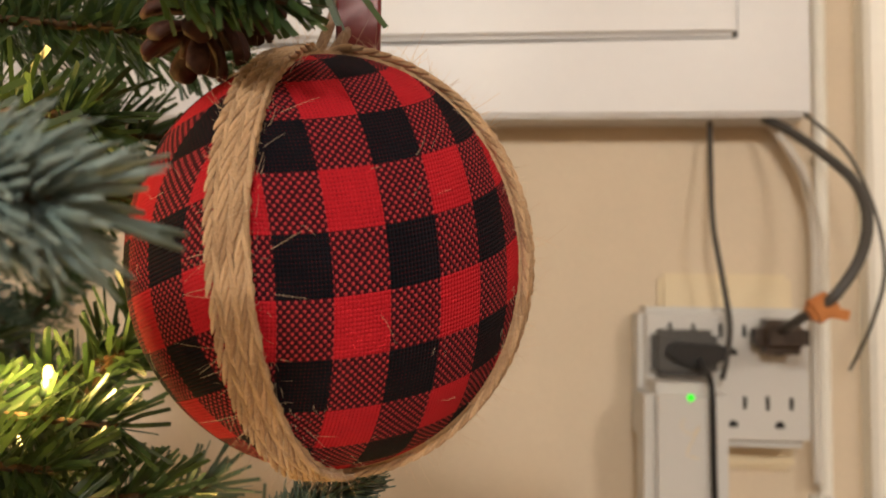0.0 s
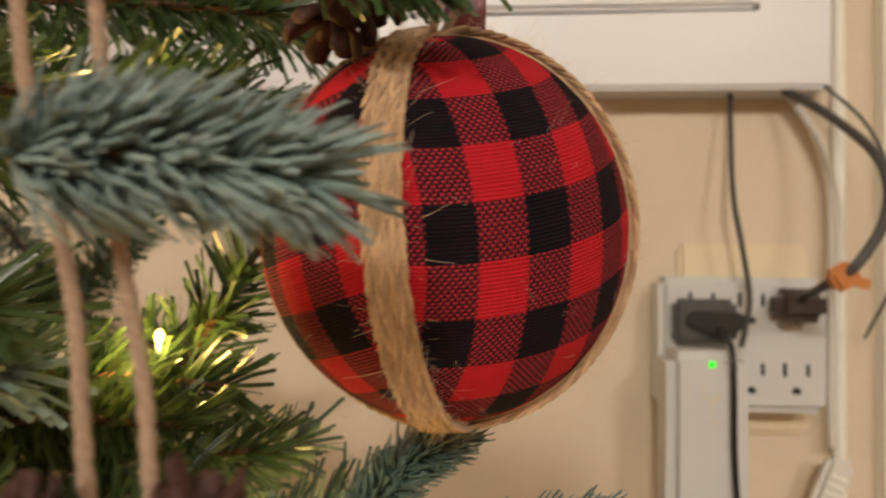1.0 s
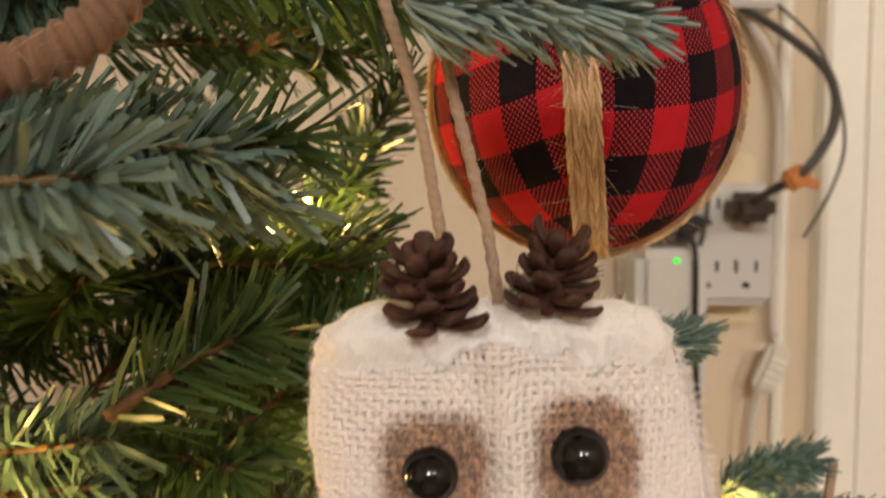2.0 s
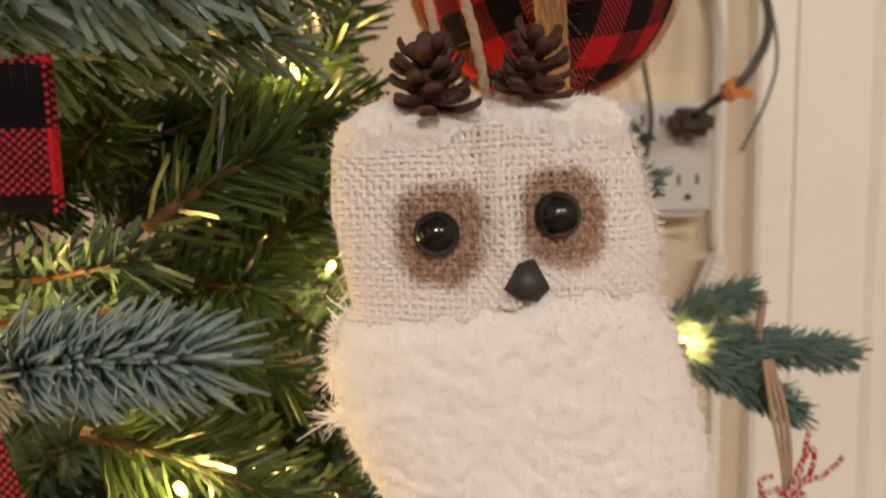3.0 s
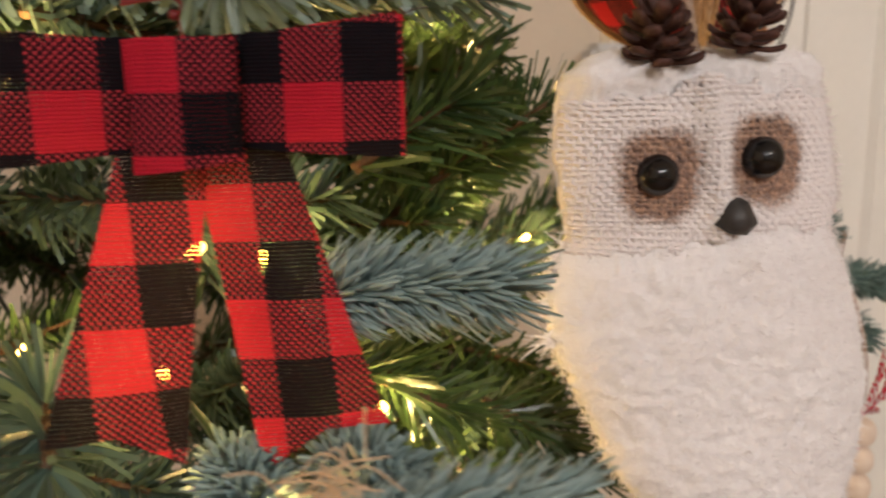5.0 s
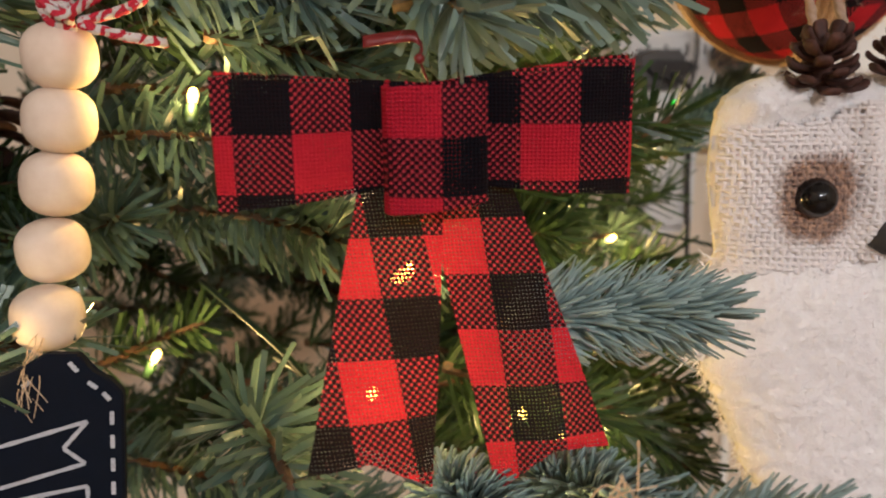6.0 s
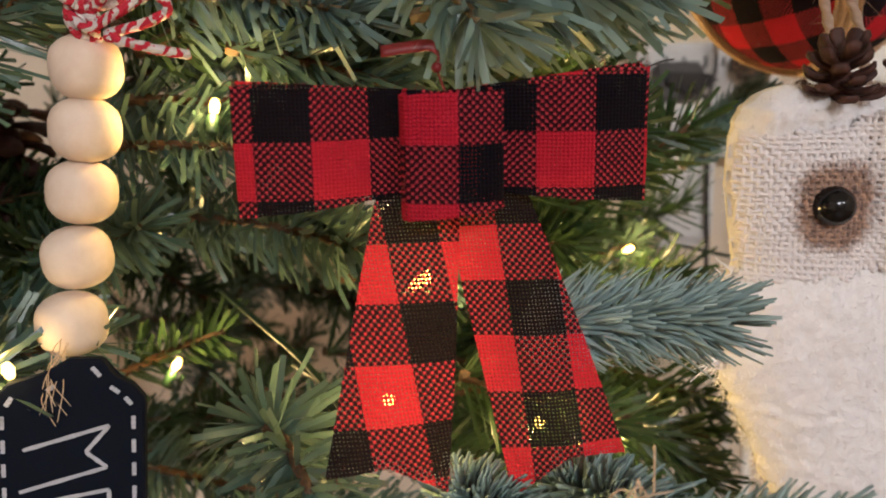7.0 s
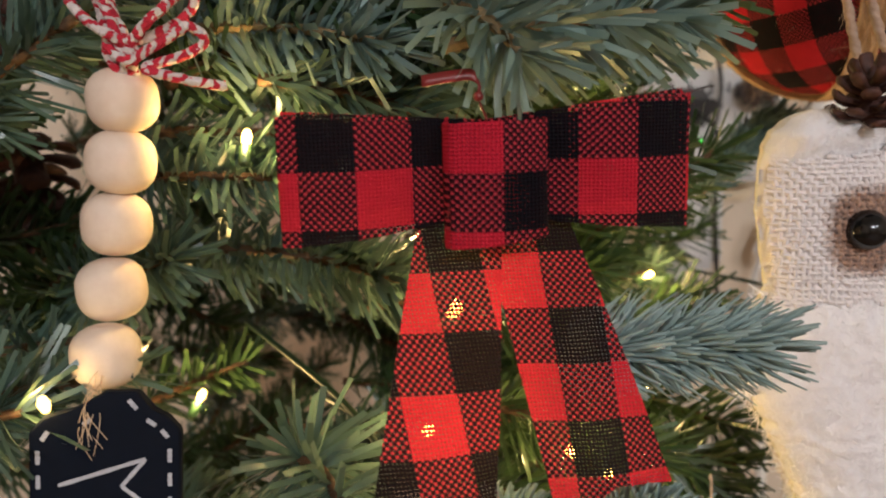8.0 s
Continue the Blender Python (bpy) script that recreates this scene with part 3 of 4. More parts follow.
# sprigs beside and behind the ball
for i, row in enumerate((
    (-0.2520, -0.374, 0.0510, -0.2175, -0.3745, 0.0605, "green"),
    (-0.1900, -0.318, 0.0200, -0.1735, -0.322, 0.0375, "blue"),
    (-0.1720, -0.330, 0.0190, -0.1500, -0.3275, 0.0255, "blue"),
    (-0.2400, -0.308, 0.0250, -0.2060, -0.306, 0.0780, "green"),
    (-0.2640, -0.335, 0.0150, -0.2400, -0.318, 0.0420, "green"),
    (-0.2650, -0.330, 0.0900, -0.2050, -0.345, 0.0900, "green"),
    (-0.2600, -0.330, 0.1100, -0.2020, -0.335, 0.1050, "green"),
    (-0.1880, -0.352, 0.1130, -0.1700, -0.356, 0.1075, "green"),
    (-0.2360, -0.372, 0.0860, -0.2020, -0.366, 0.0800, "green"),
)):
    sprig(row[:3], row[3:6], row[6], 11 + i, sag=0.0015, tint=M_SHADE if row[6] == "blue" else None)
for i, row in enumerate((
    (-0.2600, -0.318, 0.0260, -0.2065, -0.318, 0.0335, "green"),
    (-0.2600, -0.322, 0.0440, -0.2110, -0.322, 0.0450, "green"),
    (-0.2700, -0.300, 0.1000, -0.2090, -0.305, 0.0950, "green"),
    (-0.2700, -0.310, 0.0850, -0.2130, -0.310, 0.0830, "green"),
    (-0.2600, -0.290, 0.1250, -0.2050, -0.295, 0.1120, "green"),
    (-0.2640, -0.330, 0.0360, -0.2150, -0.332, 0.0400, "green"),
    (-0.2250, -0.290, 0.0000, -0.1930, -0.285, 0.0185, "teal"),
    (-0.2150, -0.280, -0.0100, -0.1740, -0.285, 0.0060, "green"),
    (-0.2200, -0.300, -0.0200, -0.1800, -0.300, -0.0120, "green"),
    (-0.2300, -0.300, 0.0150, -0.2060, -0.295, 0.0300, "teal"),
)):
    sprig(row[:3], row[3:6], row[6], 30 + i, sag=0.001)
sprig((-0.2040, -0.392, 0.0738), (-0.1795, -0.392, 0.0722), "blue", 10, 0.95, 0.0076, 0.0015)
sprig((-0.1880, -0.364, 0.1010), (-0.1715, -0.366, 0.0968), "green", 29, 2.0, 0.0062)
# sprigs round the owl
for i, row in enumerate((
    (-0.1330, -0.314, -0.0140, -0.0920, -0.314, -0.0195, "blue"),
    (-0.1330, -0.316, -0.0170, -0.1075, -0.318, -0.0315, "blue"),
    (-0.1360, -0.312, -0.0120, -0.1200, -0.315, -0.0035, "blue"),
    (-0.2525, -0.407, 0.0104, -0.2288, -0.4135, 0.0128, "blue"),
    (-0.2560, -0.436, -0.0072, -0.2290, -0.4380, -0.0028, "blue"),
    (-0.2480, -0.335, 0.0140, -0.2130, -0.3330, 0.0335, "green"),
    (-0.2380, -0.350, 0.0100, -0.2060, -0.3560, 0.0330, "green"),
    (-0.2500, -0.330, 0.0180, -0.2120, -0.335, 0.0220, "green"),
    (-0.1560, -0.330, -0.0640, -0.1440, -0.330, -0.0520, "blue"),
    (-0.2200, -0.360, -0.0250, -0.1950, -0.350, -0.0480, "green"),
    (-0.2550, -0.375, -0.0080, -0.2250, -0.372, -0.0230, "green"),
    (-0.2620, -0.365, -0.0280, -0.2220, -0.365, -0.0380, "green"),
)):
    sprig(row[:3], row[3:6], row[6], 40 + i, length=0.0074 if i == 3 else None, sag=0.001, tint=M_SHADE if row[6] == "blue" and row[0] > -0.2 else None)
# sprigs round the bow and the beads
for i, row in enumerate((
    (-0.2640, -0.398, 0.0560, -0.2575, -0.4110, 0.0490, "pale"),
    (-0.2640, -0.394, 0.0510, -0.2330, -0.4000, 0.0545, "pale"),
    (-0.2700, -0.366, 0.0470, -0.2220, -0.3650, 0.0530, "pale"),
    (-0.2760, -0.372, 0.0640, -0.2250, -0.3800, 0.0580, "pale"),
    (-0.3050, -0.370, 0.0560, -0.2720, -0.3900, 0.0520, "pale"),
    (-0.2480, -0.410, -0.0110, -0.2430, -0.4320, -0.0032, "blue"),
    (-0.2620, -0.405, -0.0140, -0.2560, -0.4300, -0.0055, "blue"),
    (-0.2880, -0.395, -0.0050, -0.2790, -0.4200, -0.0030, "teal"),
    (-0.3200, -0.360, 0.0320, -0.2860, -0.3800, 0.0330, "teal"),
    (-0.3050, -0.350, 0.0180, -0.2700, -0.3800, 0.0160, "teal"),
    (-0.3420, -0.395, 0.0000, -0.3210, -0.4000, 0.0060, "teal"),
    (-0.2900, -0.380, 0.0480, -0.2660, -0.3860, 0.0420, "teal"),
    (-0.2440, -0.372, 0.0230, -0.2240, -0.3700, 0.0350, "green"),
)):
    sprig(row[:3], row[3:6], row[6], 70 + i, sag=0.001)


def fill(count, lo, hi, reach, seed, kinds, along=(1.0, -0.55, 0.05)):
    """Sprigs scattered through a block of the tree, growing outwards."""
    rng = np.random.default_rng(seed)
    for i in range(count):
        tip = np.array([rng.uniform(a, b) for a, b in zip(lo, hi)])
        d = np.array(along) + rng.normal(0, 0.45, 3)
        d /= np.linalg.norm(d)
        base = tip - d * reach * rng.uniform(0.8, 1.25)
        # skip sprigs that would hide a light from the camera, which looks along +y
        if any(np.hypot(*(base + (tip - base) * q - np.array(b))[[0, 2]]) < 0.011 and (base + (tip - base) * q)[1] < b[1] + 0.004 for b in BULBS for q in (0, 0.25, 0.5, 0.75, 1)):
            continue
        sprig(base, tip, kinds[i % len(kinds)], seed * 100 + i, 0.95)


fill(10, (-0.245, -0.36, -0.03), (-0.205, -0.30, 0.020), 0.045, 7, ("teal", "green"))
fill(7, (-0.285, -0.385, 0.045), (-0.248, -0.34, 0.075), 0.045, 8, ("teal", "green"))
fill(38, (-0.36, -0.34, -0.10), (-0.235, -0.20, 0.13), 0.07, 3, ("green", "green", "teal"))
fill(20, (-0.34, -0.385, -0.05), (-0.245, -0.335, 0.085), 0.05, 4, ("teal", "green"))
fill(12, (-0.24, -0.345, -0.075), (-0.185, -0.29, -0.025), 0.05, 5, ("green", "green", "teal"))
fill(8, (-0.36, -0.40, 0.00), (-0.315, -0.36, 0.09), 0.045, 6, ("teal", "green"))


# ---- fairy lights ----
lights = thing("string_lights", "string of small warm fairy lights wound through the tree", "fairy lights")
for i, place in enumerate(BULBS):
    m = pose(*place, 20 * (i % 5) - 30, 25 * (i % 4) - 20, 0)
    v, f = lathe([(0.0003, -0.0016), (0.0006, -0.0013), (0.00085, 0.0), (0.0006, 0.0010), (0.0002, 0.0013)], 12)
    bulb = mesh_ob("bulb", moved(v, m), f, M_BULB, lights)
    v, f = lathe([(0.0008, -0.0048), (0.0010, -0.0045), (0.0010, -0.0018), (0.0008, -0.0015)], 10)
    mesh_ob("holder", moved(v, m), f, M_WIRE, bulb)
    lamp = bpy.data.lights.new("fairy_glow", "POINT")
    lamp.energy, lamp.color, lamp.shadow_soft_size = {0: 0.055, 4: 0.020, 7: 0.04, 8: 0.034, 5: 0.036, 9: 0.024, 10: 0.009, 11: 0.009, 12: 0.03, 13: 0.004}.get(i, 0.055), (1.0, 0.62, 0.18), 0.0015
    new("fairy_glow", lamp).location = Vector(place) + Vector((0, -0.0026, 0.0006))
for k, place in enumerate(BULBS):
    p = np.array(place)
    tube("wire", [p + (0, 0.003, -0.004), p + (-0.004, 0.012, -0.010), p + (-0.012, 0.03, -0.006 + 0.004 * (k % 3)), p + (-0.03, 0.06, 0.0)], 0.0006, M_WIRE, lights, 16, 6)

# short green shoots round the bulbs
for k, place in enumerate(BULBS):
    p = np.array(place)
    if k in (4, 9, 10, 11):
        continue
    sprig(p + (-0.016, 0.014, -0.007 + 0.004 * (k % 3)), p + (0.008, 0.010, 0.003 - 0.003 * (k % 2)), ("green", "teal")[k % 2], 900 + k, 0.9, 0.0105)


# ---- pine cones ----
def cone_data(length, width, rng, open_out=1.0):
    """A core and spiral rows of rounded scales, along +z."""
    verts, faces = [], []
    n = 28
    for i in range(n):
        s = i / (n - 1)
        z = length * (0.08 + 0.66 * s)
        a = i * 2.39996 + rng.normal(0, 0.12)
        r = width * (0.52 - 0.12 * s) * rng.uniform(0.86, 1.10)
        lift = (0.04 + 0.75 * s * s + 0.22 * s) * open_out
        out = Vector((math.cos(a), math.sin(a), 0))
        d = (out + Vector((0, 0, lift))).normalized()
        side = Vector((-math.sin(a), math.cos(a), 0))
        nrm = side.cross(d)
        if nrm.z < 0:
            nrm = -nrm
        w = width * 0.130 * (1.1 - 0.3 * s)
        b = len(verts)
        for q, ww, h in ((0.05, 0.45, 0.0), (0.35, 0.62, -0.03), (0.65, 0.95, -0.02), (0.85, 1.0, 0.03), (0.97, 0.86, 0.09), (1.02, 0.50, 0.11)):
            c = Vector((0, 0, z)) + d * r * q + nrm * h * width * 0.5
            th = width * 0.042 * (0.7 + 0.5 * q) * (0.5 if q > 1 else 1)
            e = side * w * ww
            verts += [c - e, c - e * 0.6 - nrm * th, c + e * 0.6 - nrm * th, c + e, c + e * 0.6 + nrm * th * 0.8, c - e * 0.6 + nrm * th * 0.8]
        for j in range(5):
            o = b + 6 * j
            for k in range(6):
                faces.append((o + k, o + (k + 1) % 6, o + 6 + (k + 1) % 6, o + 6 + k))
        faces.append(tuple(b + 30 + k for k in range(6)))
    return verts, faces


def pine_cone(base, axis, length, width, seed, label):
    cone = thing("pine_cone", label, "pine cone", "pine cones")
    turn = Vector(axis).to_track_quat("Z", "Y").to_matrix().to_4x4()
    m = Matrix.Translation(base) @ turn
    rng = np.random.default_rng(seed)
    v, f = lathe([(width * 0.06, 0), (width * 0.15, length * 0.3), (width * 0.1, length * 0.7), (width * 0.02, length * 0.95)], 10)
    mesh_ob("core", moved(v, m), f, M_CONE, cone)
    v, f = cone_data(length, width, rng)
    for k in range(len(v) // 36):
        mesh_ob("scale", moved(v[36 * k : 36 * k + 36], m), [tuple(q - 36 * k for q in one) for one in f[31 * k : 31 * k + 31]], M_CONE, cone)
    return cone


pine_cone((-0.2004, -0.3925, 0.0384), (-0.12, -0.25, 1), 0.0095, 0.0114, 1, "small dark brown pine cone on top of the owl")
pine_cone((-0.1880, -0.3930, 0.0400), (0.15, -0.15, 1), 0.0090, 0.0108, 2, "small dark brown pine cone beside the first on the owl")
pine_cone((-0.1830, -0.350, 0.1085), (-0.35, -0.25, -0.9), 0.0160, 0.0165, 3, "brown pine cone hanging over the checked ball")
pine_cone((-0.3420, -0.335, 0.0420), (0.1, 0.0, -1), 0.0300, 0.0210, 4, "dark pine cone deep in the tree behind the beads")
pine_cone((-0.3300, -0.372, 0.0720), (0.0, -0.1, -1), 0.0220, 0.0160, 5, "dark brown pine cone hanging above the beads")

# ---- checked ball ----
BALL, R = np.array((-0.17320, -0.33900, 0.07115)), 0.0265


def checked_ball():
    ball = thing("ball_ornament", "red and black checked cloth ball with jute bands", "ornament")
    a, b = np.array((0.8351, 0.5365, 0.1212)), np.array((0.0307, 0.3677, -0.9294))
    pole = np.array((-0.085, -0.08, 1.0))
    pole /= np.linalg.norm(pole)
    front = np.array((0.03, -1.0, 0.0))
    front -= pole * pole.dot(front)
    front /= np.linalg.norm(front)
    right = np.cross(pole, front)

    def egg(p):
        """The ball is a little taller than wide; its depth is flattened to fit the camera's view."""
        return BALL + (p + pole * (0.045 * pole.dot(p))) * (1, 0.88, 1)

    verts, uvs, faces = [], [], []
    nu, nv = 160, 80
    for j in range(nv + 1):
        th = math.pi * j / nv
        for i in range(nu + 1):
            ph = 2 * math.pi * i / nu
            d = np.array((math.sin(th) * math.cos(ph), math.sin(th) * math.sin(ph), math.cos(th)))
            verts.append(egg(R * d))
            # the cloth is cut in gores that meet under the bands
            lon = math.degrees(math.atan2(d.dot(right), d.dot(front)))
            gore = 0 if -13 <= lon < 79 else (1 if 79 <= lon < 170 else (-1 if -105 <= lon < -13 else 2))
            e = Matrix.Rotation(radians(-92 * gore), 3, Vector(pole)) @ Vector(d)
            u, v = (0.0268 * math.asin(max(-1, min(1, Vector(k).dot(e)))) for k in (a, b))
            u, v = -0.00949 + 0.96 * (u + 0.00949), -0.0083 + 0.96 * (v + 0.0083)
            uvs.append(((u + 0.00945) * 0.0062 / 0.006015 + 0.0124 * 8, (v + 0.03095) * 0.0062 / 0.00654 + 0.0124 * 8))
    w = nu + 1
    for j in range(nv):
        for i in range(nu):
            faces.append((j * w + i, (j + 1) * w + i, (j + 1) * w + i + 1, j * w + i + 1))
    mesh_ob("cloth", verts, faces, M_CLOTH, ball, uvs)
    rng = np.random.default_rng(5)
    for lon in (-13, 79, 170, -105):
        e = math.cos(radians(lon)) * front + math.sin(radians(lon)) * right
        side = np.cross(e, pole)
        verts, uvs, faces, spots = [], [], [], []
        n, half = 90, 0.0025
        for i in range(n):
            lat = radians(-89 + 178 * i / (n - 1))
            c = math.cos(lat) * e + math.sin(lat) * pole
            for k in range(9):
                q = k / 8 * 2 - 1
                wob = 0.00012 * math.sin(i * 1.3 + lon) + 0.00015 * rng.normal()
                hgt = R + 0.0007 * (1 - abs(q) ** 6) + (-0.0006 if abs(q) == 1 else 0)
                p = c * hgt + side * (q * half + wob)
                verts.append(egg(p))
                uvs.append((R * lat, k / 8))
                if k in (0, 2, 4, 6, 8) and rng.random() < 0.75:
                    spots.append((egg(p), c + side * q * 1.2))
        for i in range(n - 1):
            for k in range(8):
                o = i * 9 + k
                faces.append((o, o + 1, o + 10, o + 9))
        band = mesh_ob("jute_band", verts, faces, M_JUTE, ball, uvs)
        # chains of slanting plaited yarns
        verts, uvs, faces = [], [], []
        pitch = 0.0018
        for row in range(int(R * radians(174) / pitch)):
            for col in range(6):
                mid = radians(-87) + (row + (0.5 if col in (2, 3) else 0.0) + rng.normal(0, 0.05)) * pitch / R
                slant, x0 = (1 if col % 2 else -1), (col - 2.5) * half / 2.75 + rng.normal(0, 0.00007)
                base = len(verts)
                for s, fat in ((-1, 0.25), (-0.6, 0.85), (-0.1, 1.0), (0.4, 0.95), (0.8, 0.7), (1, 0.2)):
                    lat = mid + s * pitch * 1.05 / R
                    c = math.cos(lat) * e + math.sin(lat) * pole
                    mid_p = c * (R + 0.00082 - 0.00040 * s) + side * (x0 - slant * s * 0.00042)
                    for q in range(6):
                        a6 = math.pi / 3 * q
                        verts.append(egg(mid_p + (side * math.cos(a6) * 0.00036 + c * math.sin(a6) * 0.00042) * fat))
                        uvs.append((R * lat, q / 6))
                for s in range(5):
                    for q in range(6):
                        o, o2 = base + 6 * s + q, base + 6 * s + (q + 1) % 6
                        faces.append((o, o2, o2 + 6, o + 6))
        tagged(mesh_ob("plaited_yarn", verts, faces, M_JUTE, band, uvs), kind="stuff")
        picks = [spots[q] for q in rng.integers(0, len(spots), 420)]
        v, f = fibres(picks, 0.0034, rng, 0.000045, 0.7)
        v2, f2 = fibres([spots[q] for q in rng.integers(0, len(spots), 420)], 0.0013, rng, 0.00004, 0.35)
        f += [tuple(k + len(v) for k in one) for one in f2]
        v += v2
        tagged(mesh_ob("fuzz", v, f, M_FUZZ, band), kind="stuff")
    spots = []
    for k in range(110):
        d = rng.normal(0, 1, 3)
        d /= np.linalg.norm(d)
        spots.append((egg(d * R), d * 0.2))
    v, f = fibres(spots, 0.0036, rng, 0.00003, 0.25)
    tagged(mesh_ob("lint", v, f, M_FUZZ, ball), kind="stuff")
    top = egg(pole * R)
    part("satin_tab", box(top[0] + 0.0015, top[0] + 0.0080, top[1] + 0.006, top[1] + 0.0075, top[2] - 0.003, top[2] + 0.022, 0.0003, 1), M_SATIN, ball, "dull red satin tab")
    tube("hanger", [top + (0, 0, -0.001), top + (0.001, 0.008, 0.010), top + (0.003, 0.012, 0.022), top + (0.004, 0.009, 0.010), top + (0.001, 0.001, -0.001)], 0.0008, M_STRING, ball, 40)


checked_ball()


# ---- owl ----
def face(x, z):
    """How deep a place lies inside the burlap face, in metres; below zero it is fleece."""
    n = 0.0016 * noise.noise(Vector((x * 260, 5, 0))) + 0.0011 * noise.noise(Vector((x * 1100, z * 400, 2)))
    lo = 0.0112 + 0.075 * (x + 0.213) + 0.0016 * math.exp(-(((x + 0.186) / 0.006) ** 2))
    hi = 0.0350 - 0.10 * abs(x + 0.190) + 0.0020 * math.exp(-(((x + 0.194) / 0.005) ** 2))
    return min(z - lo - n, hi + n - z)


def owl():
    """A padded figure: burlap face, fleece cap and body, foam sides, bead eyes and a beak in one mesh."""
    left = [(-0.046, -0.178), (-0.040, -0.190), (-0.035, -0.197), (-0.0309, -0.2000), (-0.0265, -0.2040), (-0.0193, -0.2070), (-0.0126, -0.2103), (-0.006, -0.2135), (0.003, -0.2156), (0.0095, -0.2146), (0.0130, -0.2122), (0.0192, -0.2134), (0.0259, -0.2145), (0.0332, -0.2143), (0.0372, -0.2131), (0.0399, -0.2100), (0.041, -0.2060)]
    right = [(-0.046, -0.172), (-0.042, -0.1675), (-0.0347, -0.1630), (-0.0247, -0.1608), (-0.012, -0.1602), (-0.0024, -0.1628), (0.007, -0.1658), (0.0130, -0.1692), (0.0188, -0.1684), (0.030, -0.1709), (0.038, -0.1735), (0.0400, -0.1752), (0.041, -0.1785)]
    zl, xl = zip(*left)
    zr, xr = zip(*right)
    rows, cols = 170, 110
    yf, yb = -0.3945, -0.3845
    verts, uvs = [], []
    for side in (0, 1):
        for j in range(rows + 1):
            z = -0.046 + 0.087 * j / rows
            x0, x1 = np.interp(z, zl, xl), np.interp(z, zr, xr)
            for i in range(cols + 1):
                s = i / cols * 2 - 1
                x = (x0 + x1) / 2 + (x1 - x0) / 2 * s
                e = 1 - (1 - abs(s) ** 5) ** 0.5
                tz = (z + 0.046) / 0.087 * 2 - 1
                e = max(e, 1 - (1 - min(1, abs(tz)) ** 7) ** 0.5)
                head = face(x, z) > 0
                k = max(0.0, min(1.0, (0.0006 - face(x, z)) / 0.0055))
                puff = k * k * (3 - 2 * k)
                p = Vector((x * 1000, z * 1000, side * 40))
                fluff = noise.noise(p * 0.6) * 0.00050 + noise.noise(p * 1.3) * 0.00020 + noise.noise(p * 0.15) * 0.0005 + (0.00050 * noise.noise(p * 0.36 + Vector((9, 3, 0))))
                belly = -0.0022 * max(0, 1 - s * s) * np.interp(z, (0.004, 0.018), (1.0, 0.6))
                ridge = -0.0022 * math.exp(-(((x + 0.1925 + (z - 0.03) * 0.15) / 0.0022) ** 2)) if head else 0.0
                if side == 0:
                    y = yf + (yb - yf) * 0.5 * e + (belly + ridge) * (1 - e) - puff * ((0.0030 if z > 0.02 else 0.0016) + fluff) * (1 - 0.7 * e)
                else:
                    y = yb - (yb - yf) * 0.5 * e - fluff * 0.5
                edge = abs(s) > 0.97
                if edge and puff > 0.5:
                    x += (0.0010 * noise.noise(Vector((z * 600, 1, s * 3))) + 0.0006 * noise.noise(Vector((z * 1700, 1, s * 3)))) * (1 if s > 0 else -1)
                verts.append((x, y, z + (0.0006 * noise.noise(Vector((x * 500, 2, 0))) if abs(tz) > 0.96 else 0)))
                uvs.append((x, z))
    w = cols + 1
    off = (rows + 1) * w
    faces, slots = [], []
    for side in (0, 1):
        for j in range(rows):
            z = -0.046 + 0.087 * (j + 0.5) / rows
            for i in range(cols):
                o = side * off + j * w + i
                faces.append((o, o + 1, o + w + 1, o + w) if side == 0 else (o, o + w, o + w + 1, o + 1))
                x = verts[o][0]
                head = face(x, z) > 0
                s = (i + 0.5) / cols * 2 - 1
                rim = abs(s) > 0.93
                slots.append(2 if side == 1 else (1 if head and (s < 0 or not rim) else 0))
    for j in range(rows):
        for i in (0, cols):
            o = j * w + i
            faces.append((o, o + w, off + o + w, off + o) if i == 0 else (o, off + o, off + o + w, o + w))
            slots.append(2 if i == 0 else 0)
    for j in (0, rows):
        for i in range(cols):
            o = j * w + i
            faces.append((o, off + o, off + o + 1, o + 1) if j == 0 else (o, o + 1, off + o + 1, off + o))
            slots.append(0)

    def add(v, f, slot):
        base = len(verts)
        verts.extend(v)
        uvs.extend([(p[0], p[2]) for p in v])
        faces.extend([tuple(k + base for k in one) for one in f])
        slots.extend([slot] * len(f))

    # the face is woven of thick yarns that pass over and under each other
    def front(x, z):
        x0, x1 = np.interp(z, zl, xl), np.interp(z, zr, xr)
        s = max(-1.0, min(1.0, (2 * x - x0 - x1) / (x1 - x0)))
        e = 1 - (1 - abs(s) ** 5) ** 0.5
        belly = -0.0022 * (1 - s * s) * np.interp(z, (0.004, 0.018), (1.0, 0.6))
        ridge = -0.0022 * math.exp(-(((x + 0.1925 + (z - 0.03) * 0.15) / 0.0022) ** 2))
        return yf + (yb - yf) * 0.5 * e + (belly + ridge) * (1 - e)

    pitch = 0.00085
